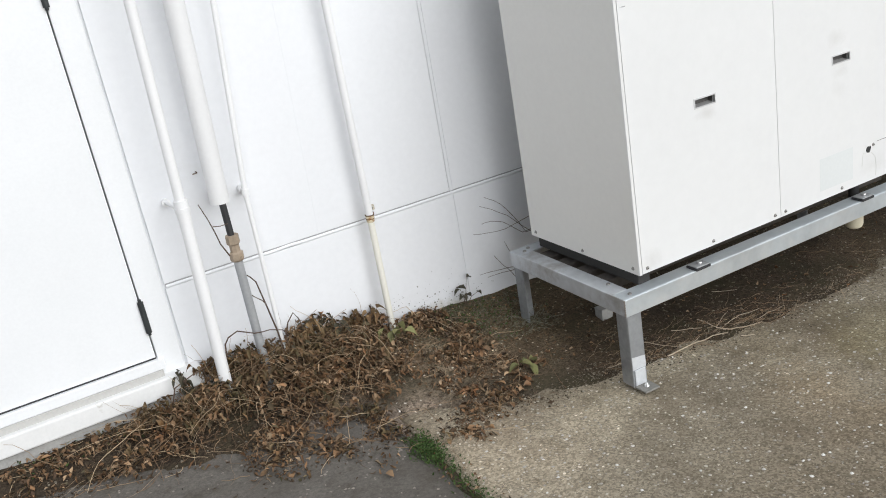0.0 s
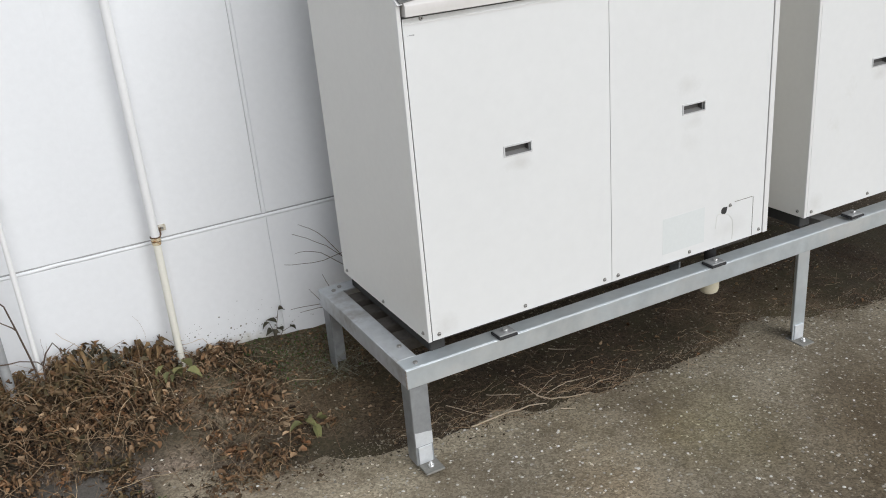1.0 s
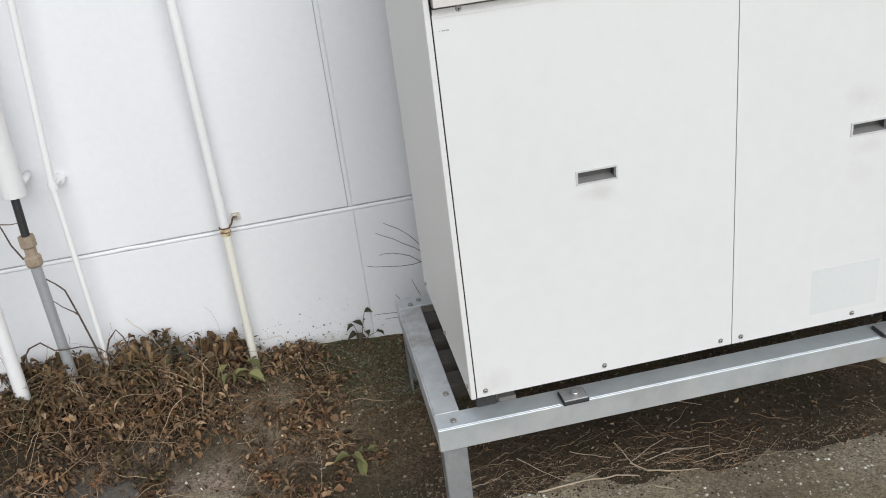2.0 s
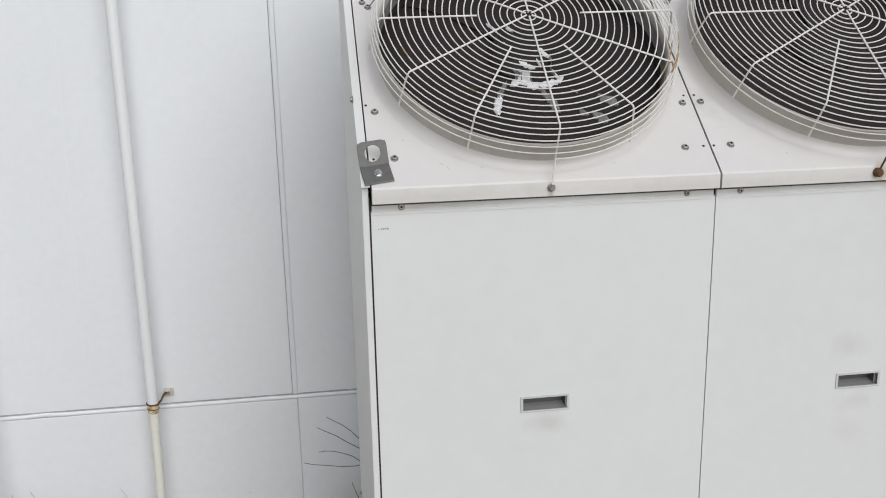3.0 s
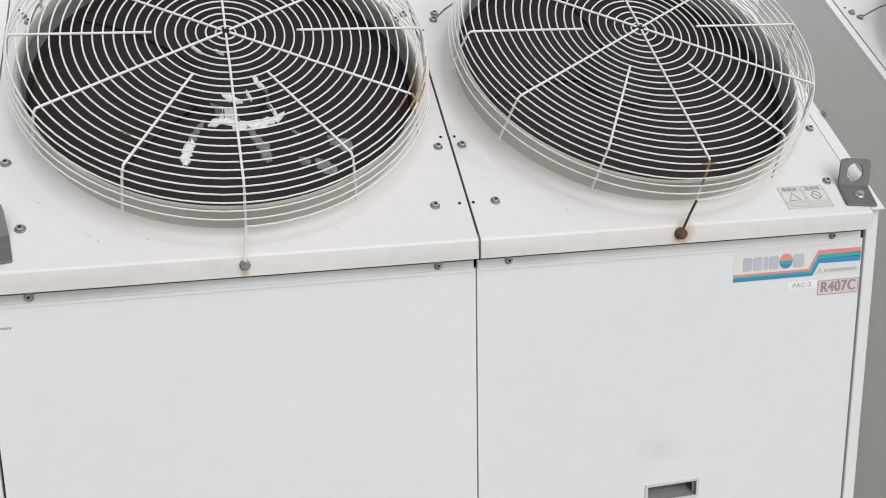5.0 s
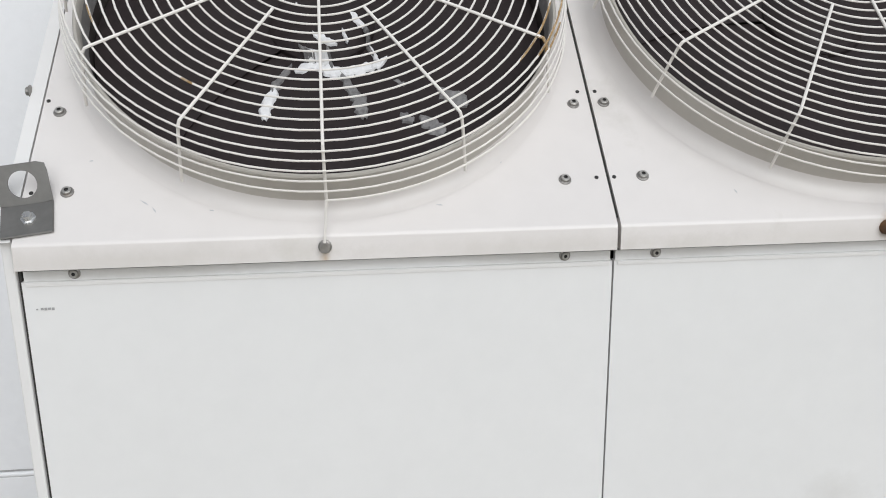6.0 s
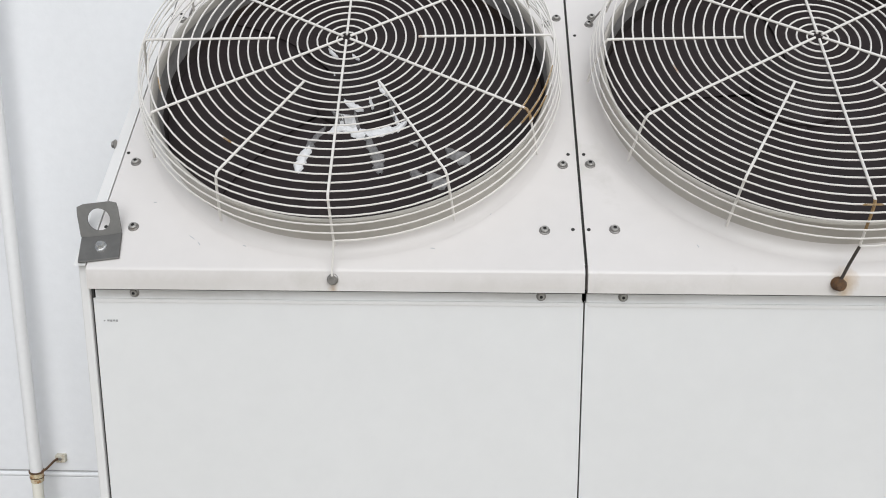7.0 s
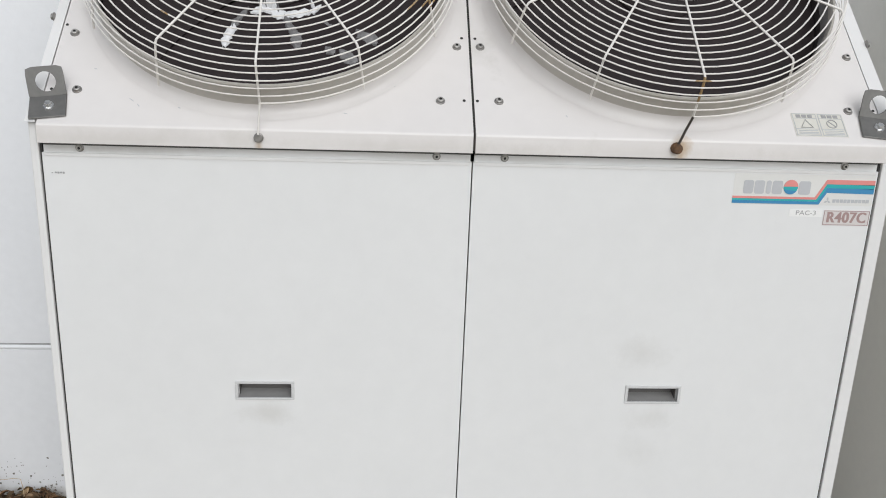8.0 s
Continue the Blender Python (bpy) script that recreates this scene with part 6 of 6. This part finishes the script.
def place_thin():
    if rnd.random() < 0.3:
        x, y = rnd.uniform(-0.5, 0.05), rnd.uniform(0.3, 0.94)
        return Vector((x, y, soil_z(x, y) + 0.004)), 0.6
    x = rnd.uniform(-0.6, 2.4)
    y = rnd.uniform(soil_edge(x) - 0.02, 0.93)
    if rnd.random() < 0.22:
        x, y = rnd.gauss(-0.875, 0.035), rnd.uniform(-0.55, 0.4)
    return Vector((x, y, max(soil_z(x, y), slope_z(x)) + 0.004)), 0.5


vs, fs = leaf_cloud(800, place_thin, 0.014, 0.9, rnd)
tagged(new("leaf_litter", smooth_all(raw_mesh("leaf_litter", vs, fs, DRYLEAF))), "thin litter of small brown leaves on soil", "leaf litter", kind="stuff")


def place_grit():
    if rnd.random() < 0.7:
        x, y = rnd.uniform(-0.62, 0.02), rnd.uniform(0.56, 0.94)
    else:
        x = rnd.uniform(-0.5, 2.4)
        y = rnd.uniform(soil_edge(x), 0.9)
    return Vector((x, y, soil_z(x, y) + 0.003)), 0.9


vs, fs = leaf_cloud(5200, place_grit, 0.0095, 0.9, rnd, 0.25)
tagged(new("soil_grit", raw_mesh("soil_grit", vs, fs, GRIT)), "olive-grey grit and crumbled leaf bits on bare soil", "grit", kind="stuff")


# bent nail in the wall beside the cable sleeve
nail = thing("nail", -1.225, WY, 0.965, "small rusty bent nail sticking out of the wall", "nail")
bm = B()
tube(bm, [(-1.213, WY + 0.002, 0.966), (-1.217, WY - 0.03, 0.967), (-1.235, WY - 0.045, 0.969)], 0.0022, 6)
part("shank", bm, RUST, nail)

# stone on the soil under the stand
bm = B()
bmesh.ops.create_cube(bm, size=1.0)
bmesh.ops.subdivide_edges(bm, edges=bm.edges[:], cuts=2, use_grid_fill=True)
for v in bm.verts:
    v.co = Vector((v.co.x * 0.06, v.co.y * 0.05, v.co.z * 0.055)) * (1.0 - 0.10 * v.co.length) * (1 + 0.12 * noise.noise(v.co * 3))
    v.co += Vector((0.167, 0.49, soil_z(0.167, 0.49) + 0.02))
tagged(part("stone", bm, FOOTING, None, "small grey angular stone on dark soil"), category="stone")

# bare twigs behind the unit
def twig_thing(name, paths, radii, label, at):
    t = thing(name, *at, label, "twig")
    for p, r in zip(paths, radii):
        bm = B()
        tube(bm, p, [r * (1 - 0.6 * i / len(p)) for i in range(len(p))], 5)
        part("twig", bm, TWIG, t)
    return t


base_p = Vector((1.0, 0.93, 0.09))
twigs = []
for sx, sz, tx, tz, bend in ((0.07, 0.34, -0.107, 0.554, 0.035), (0.09, 0.34, -0.139, 0.522, 0.02), (0.05, 0.345, -0.137, 0.441, 0.03), (0.10, 0.41, -0.182, 0.408, -0.022),
                             (0.0, 0.14, -0.104, 0.285, 0.0), (0.02, 0.20, -0.184, 0.222, 0.004), (0.0, 0.20, -0.041, 0.33, 0.004), (0.03, 0.18, -0.15, 0.20, 0.006)):
    a, e = Vector((sx, 0.855, sz)), Vector((tx, 0.86 + 0.01 * rnd.random(), tz))
    root = [base_p, Vector((0.95, 0.92, sz))] if sz > 0.3 else [Vector((0.06, 0.90, 0.05))]
    twigs.append(root + [a.lerp(e, f) + Vector((0, 0, bend * math.sin(f * math.pi))) + Vector((rnd.uniform(-1, 1), 0, rnd.uniform(-1, 1))) * 0.002 for f in (0, 0.15, 0.3, 0.45, 0.6, 0.75, 0.9, 1.0)])
twig_thing("bare_shrub", twigs, [0.0017] * len(twigs), "bare thin twigs fanning out behind the unit", base_p)
tw = [[Vector(p) for p in ((-1.085, 0.875, 0.12), (-1.090, 0.865, 0.24), (-1.098, 0.86, 0.32), (-1.114, 0.86, 0.429), (-1.130, 0.855, 0.528), (-1.148, 0.85, 0.556), (-1.178, 0.85, 0.586))],
      [Vector(p) for p in ((-1.115, 0.86, 0.432), (-1.124, 0.855, 0.448), (-1.150, 0.85, 0.474), (-1.176, 0.848, 0.508))],
      [Vector(p) for p in ((-1.205, 0.82, 0.668), (-1.226, 0.82, 0.72), (-1.236, 0.82, 0.775), (-1.248, 0.82, 0.825), (-1.266, 0.82, 0.883))],
      [Vector(p) for p in ((-1.31, 0.84, 0.29), (-1.304, 0.84, 0.336), (-1.287, 0.84, 0.358), (-1.249, 0.838, 0.372), (-1.198, 0.79, 0.360), (-1.165, 0.80, 0.350), (-1.13, 0.83, 0.335), (-1.081, 0.84, 0.312), (-1.05, 0.86, 0.26))],
      [Vector(p) for p in ((-1.072, 0.86, 0.22), (-1.066, 0.86, 0.285), (-1.049, 0.86, 0.325), (-1.020, 0.86, 0.356), (-1.004, 0.86, 0.325), (-0.992, 0.86, 0.26), (-0.985, 0.86, 0.2))]]
tw.append([Vector(p) for p in ((-1.236, 0.82, 0.79), (-1.21, 0.82, 0.785), (-1.183, 0.815, 0.787))])
twig_thing("dead_vine", tw, [0.0042, 0.0026, 0.003, 0.0034, 0.0034, 0.002], "dead vine climbing beside the grey conduit", (-1.085, 0.875, 0.12))
twig_thing("fallen_stem", [[Vector(p) for p in ((-1.57, 0.86, 0.10), (-1.52, 0.855, 0.235), (-1.45, 0.85, 0.262), (-1.39, 0.85, 0.275), (-1.32, 0.85, 0.308), (-1.26, 0.86, 0.26))]],
           [0.0028], "dark dead vine stem leaning along the sill", (-1.57, 0.86, 0.10))


def leaf_mesh(length, width, rs, material, wilt):
    """A leaf along local x; wilt: drooping, folded and ragged."""
    bm = B()
    rows = []
    droop, fold, rag = (rs.uniform(0.7, 1.3), rs.uniform(0.4, 0.9), 0.06) if wilt else (0.45, 0.3, 0.01)
    for u, h in ((0, 0.05), (0.2, 0.7), (0.45, 1.0), (0.7, 0.75), (0.9, 0.3), (1.0, 0.03)):
        rows.append([bm.verts.new((u * length * (1 - 0.35 * wilt * u), s * h * width / 2 * (rs.uniform(0.5, 1.0) if wilt else 1.0), fold * length * (abs(s) * h) * (0.6 if wilt else 1.0) - droop * length * u * u + rs.uniform(-1, 1) * rag * length)) for s in (-1, -0.5, 0, 0.5, 1)])
    for a, c in zip(rows, rows[1:]):
        for i in range(4):
            bm.faces.new((a[i], a[i + 1], c[i + 1], c[i])).smooth = True
    return mesh_of("leaf", bm, material)


def plant(name, x, y, z, stems, leaf_l, material, label, rs, group=""):
    t = thing(name, x, y, z, label, "plant", group)
    wilt = 0 if material is GREENLEAF or name == "wall_weed" else 1
    for ang, tall, lean in stems:
        top = Vector((x + math.cos(ang) * lean, y + math.sin(ang) * lean, z + tall))
        bm = B()
        mid = Vector((x, y, z)).lerp(top, 0.5) + Vector((0, 0, 0.012))
        tube(bm, [(x, y, z - 0.01), mid, top], [0.0016, 0.0013, 0.001], 5)
        part("stem", bm, TWIG, t)
        for k in range(2 + wilt):
            me = leaf_mesh(leaf_l * rs.uniform(0.6, 1.1), leaf_l * rs.uniform(0.4, 0.7), rs, material, wilt)
            q = (top, mid, Vector((x, y, z)).lerp(top, 0.75))[k]
            placed("leaf", me, Matrix.Translation(q) @ Euler((rs.uniform(-0.5, 0.5), rs.uniform(-0.5, 0.7), ang + rs.uniform(-0.9, 0.9) + k * 2.5)).to_matrix().to_4x4(), t)


prs = random.Random(11)
zf = lambda x, y: soil_z(x, y)
plant("wall_weed", -0.245, 0.925, zf(-0.245, 0.925), ((3.0, 0.085, 0.015), (0.3, 0.125, 0.03), (6.1, 0.05, 0.06), (3.4, 0.05, 0.01)), 0.044, DULLLEAF, "small weed with grey-green leaves at the wall foot", prs)
plant("green_seedling", -0.327, 0.357, zf(-0.327, 0.357), ((0.3, 0.018, 0.03), (3.4, 0.022, 0.025), (5.0, 0.02, 0.03)), 0.058, GREENLEAF, "low bright green weed on bare soil", prs)
plant("green_weed", -0.655, 0.78, zf(-0.655, 0.78) + heap(-0.655, 0.78) * 0.6, ((0.6, 0.07, 0.03), (2.9, 0.08, 0.04), (4.2, 0.08, 0.06), (5.3, 0.06, 0.05)), 0.065, GREENLEAF, "green-leaved weed among dead leaves", prs)
for x, y, top, n, size in ((-1.47, 0.86, 0.30, 4, 0.045), (-1.16, 0.86, 0.30, 4, 0.05), (-0.965, 0.88, 0.315, 4, 0.05), (-0.865, 0.88, 0.262, 7, 0.06), (-0.835, 0.90, 0.255, 5, 0.05), (-0.708, 0.90, 0.245, 3, 0.05), (-1.26, 0.86, 0.22, 5, 0.05)):
    z = zf(x, y)
    plant("withered_weed", x, y, z, tuple((prs.uniform(0, 6.28), (top - z) * prs.uniform(0.75, 1.0), prs.uniform(0.005, 0.035)) for _ in range(n)), size, prs.choice((WITHERED, DULLLEAF)), "withered drooping weed at the wall foot", prs, "withered weeds along the wall")
for i in range(12):
    x = prs.uniform(-1.45, -0.68)
    y = prs.uniform(0.84, 0.93)
    z = zf(x, y) + heap(x, y) * 0.8
    plant("withered_weed", x, y, z, tuple((prs.uniform(0, 6.28), prs.uniform(0.03, 0.085), prs.uniform(0.01, 0.05)) for _ in range(prs.choice((3, 4, 5)))), prs.uniform(0.035, 0.055),
          prs.choice((DULLLEAF, WITHERED, WITHERED)), "withered drooping weed at the wall foot", prs, "withered weeds along the wall")


tuft_s, tuft_r = [], []
for _ in range(46):
    x, y, a = prs.gauss(-0.10, 0.030), prs.gauss(0.63, 0.028), prs.uniform(0, 6.28)
    q = wander((x, y, zf(x, y)), (math.cos(a), math.sin(a), prs.uniform(0.15, 1.3)), prs.uniform(0.05, 0.12), 6, 0.14, prs, 0.12)
    tuft_s.append([Vector((v.x, v.y, max(v.z, zf(v.x, v.y) + 0.002))) for v in q])
    tuft_r.append(prs.uniform(0.0005, 0.0010))
tagged(new("grass_tuft", tubes_mesh("grass_tuft", tuft_s, tuft_r, DRYGRASS)), "thin grey-green dry grass at the stand's foot", "grass", kind="stuff")


def place_moss():
    if rnd.random() < 0.3:
        x, y = rnd.gauss(-0.885, 0.03), rnd.gauss(0.12, 0.045)
        return Vector((x, y, slope_z(x) + rnd.uniform(0, 0.016))), 1.2
    if rnd.random() < 0.45:
        y = rnd.uniform(-0.5, 0.24)
        x = -0.878 + rnd.gauss(0, 0.022)
        return Vector((x, y, slope_z(x) + rnd.uniform(0, 0.012))), 1.2
    x = rnd.uniform(-2.1, 0.0) if rnd.random() < 0.5 else rnd.gauss(-0.28, 0.14)
    y = rnd.gauss(0.82, 0.11) if x > -0.5 else rnd.uniform(0.8, 0.93)
    y = min(0.945, y)
    return Vector((x, y, soil_z(x, y) + rnd.uniform(0.0, 0.012))), 1.0


vs, fs = leaf_cloud(2400, place_moss, 0.010, 0.6, rnd)
tagged(new("moss", smooth_all(raw_mesh("moss", vs, fs, MOSS))), "short green moss in the slab joint and soil", "moss", kind="stuff")

# stone chips on the slab
verts, faces = [], []
for _ in range(5200):
    x, y = rnd.uniform(-0.84, 2.6), rnd.uniform(-1.3, 0.2)
    if y > soil_edge(x) + 0.03:
        continue
    s = rnd.choice((0.0014, 0.0018, 0.0024, 0.0034, 0.0052)) * rnd.uniform(0.7, 1.3)
    z = slab_z(x, y) + s * 0.15
    k = len(verts)
    a = rnd.uniform(0, 6.3)
    for q in range(5):
        b = a + q * 2 * math.pi / 5
        r = s * rnd.uniform(0.7, 1.3)
        verts.append((x + r * math.cos(b), y + r * math.sin(b), z))
    verts.append((x, y, z + s * rnd.uniform(0.4, 0.8)))
    faces += [(k + q, k + (q + 1) % 5, k + 5) for q in range(5)]
tagged(new("stone_chips", raw_mesh("stone_chips", verts, faces, PEBBLE)), "pale stone chips standing out of washed concrete", "gravel", kind="stuff")

# crumbs of soil strewn over the slab edge
verts, faces = [], []
for _ in range(1100):
    x = rnd.uniform(-0.8, 2.4)
    y = soil_edge(x) - abs(rnd.gauss(0, 0.045)) + 0.02
    r = rnd.choice((0.0015, 0.002, 0.003, 0.005)) * rnd.uniform(0.6, 1.3)
    z = slab_z(x, y)
    k = len(verts)
    for q in range(5):
        a = q * 1.2566 + rnd.random()
        verts.append((x + r * math.cos(a), y + r * math.sin(a), z))
    verts.append((x, y, z + r * rnd.uniform(0.3, 0.7)))
    faces += [(k + q, k + (q + 1) % 5, k + 5) for q in range(5)]
tagged(new("soil_crumbs", raw_mesh("soil_crumbs", verts, faces, SOIL)), "dark crumbs of soil strewn over the slab edge", "soil", kind="stuff")


def place_sand():
    x = rnd.uniform(-0.85, 2.4)
    y = soil_edge(x) + rnd.gauss(0.02, 0.035)
    return Vector((x, y, floor_z(x, y) + 0.0015)), 0.4


vs, fs = leaf_cloud(4200, place_sand, 0.0065, 0.5, rnd, 0.25)
tagged(new("edge_sand", raw_mesh("edge_sand", vs, fs, SAND)), "tan sand and crumbs washed onto the soil edge", "sand", kind="stuff")

# mud splashes low on the wall
verts, faces = [], []
for _ in range(150):
    x, z = rnd.gauss(-0.42, 0.16), 0.09 + abs(rnd.gauss(0, 0.06)) + 0.01
    r = rnd.choice((0.001, 0.0015, 0.002, 0.0035)) * rnd.uniform(0.6, 1.3)
    k = len(verts)
    for q in range(6):
        a = q * math.pi / 3
        verts.append((x + r * math.cos(a) * rnd.uniform(0.6, 1.3), WY - 0.0011, z + r * math.sin(a) * rnd.uniform(0.6, 1.3)))
    faces.append(tuple(range(k, k + 6)))
tagged(new("mud_specks", raw_mesh("mud_specks", verts, faces, GRIME)), "dark mud specks splashed low on the white wall", "mud specks", kind="stuff")
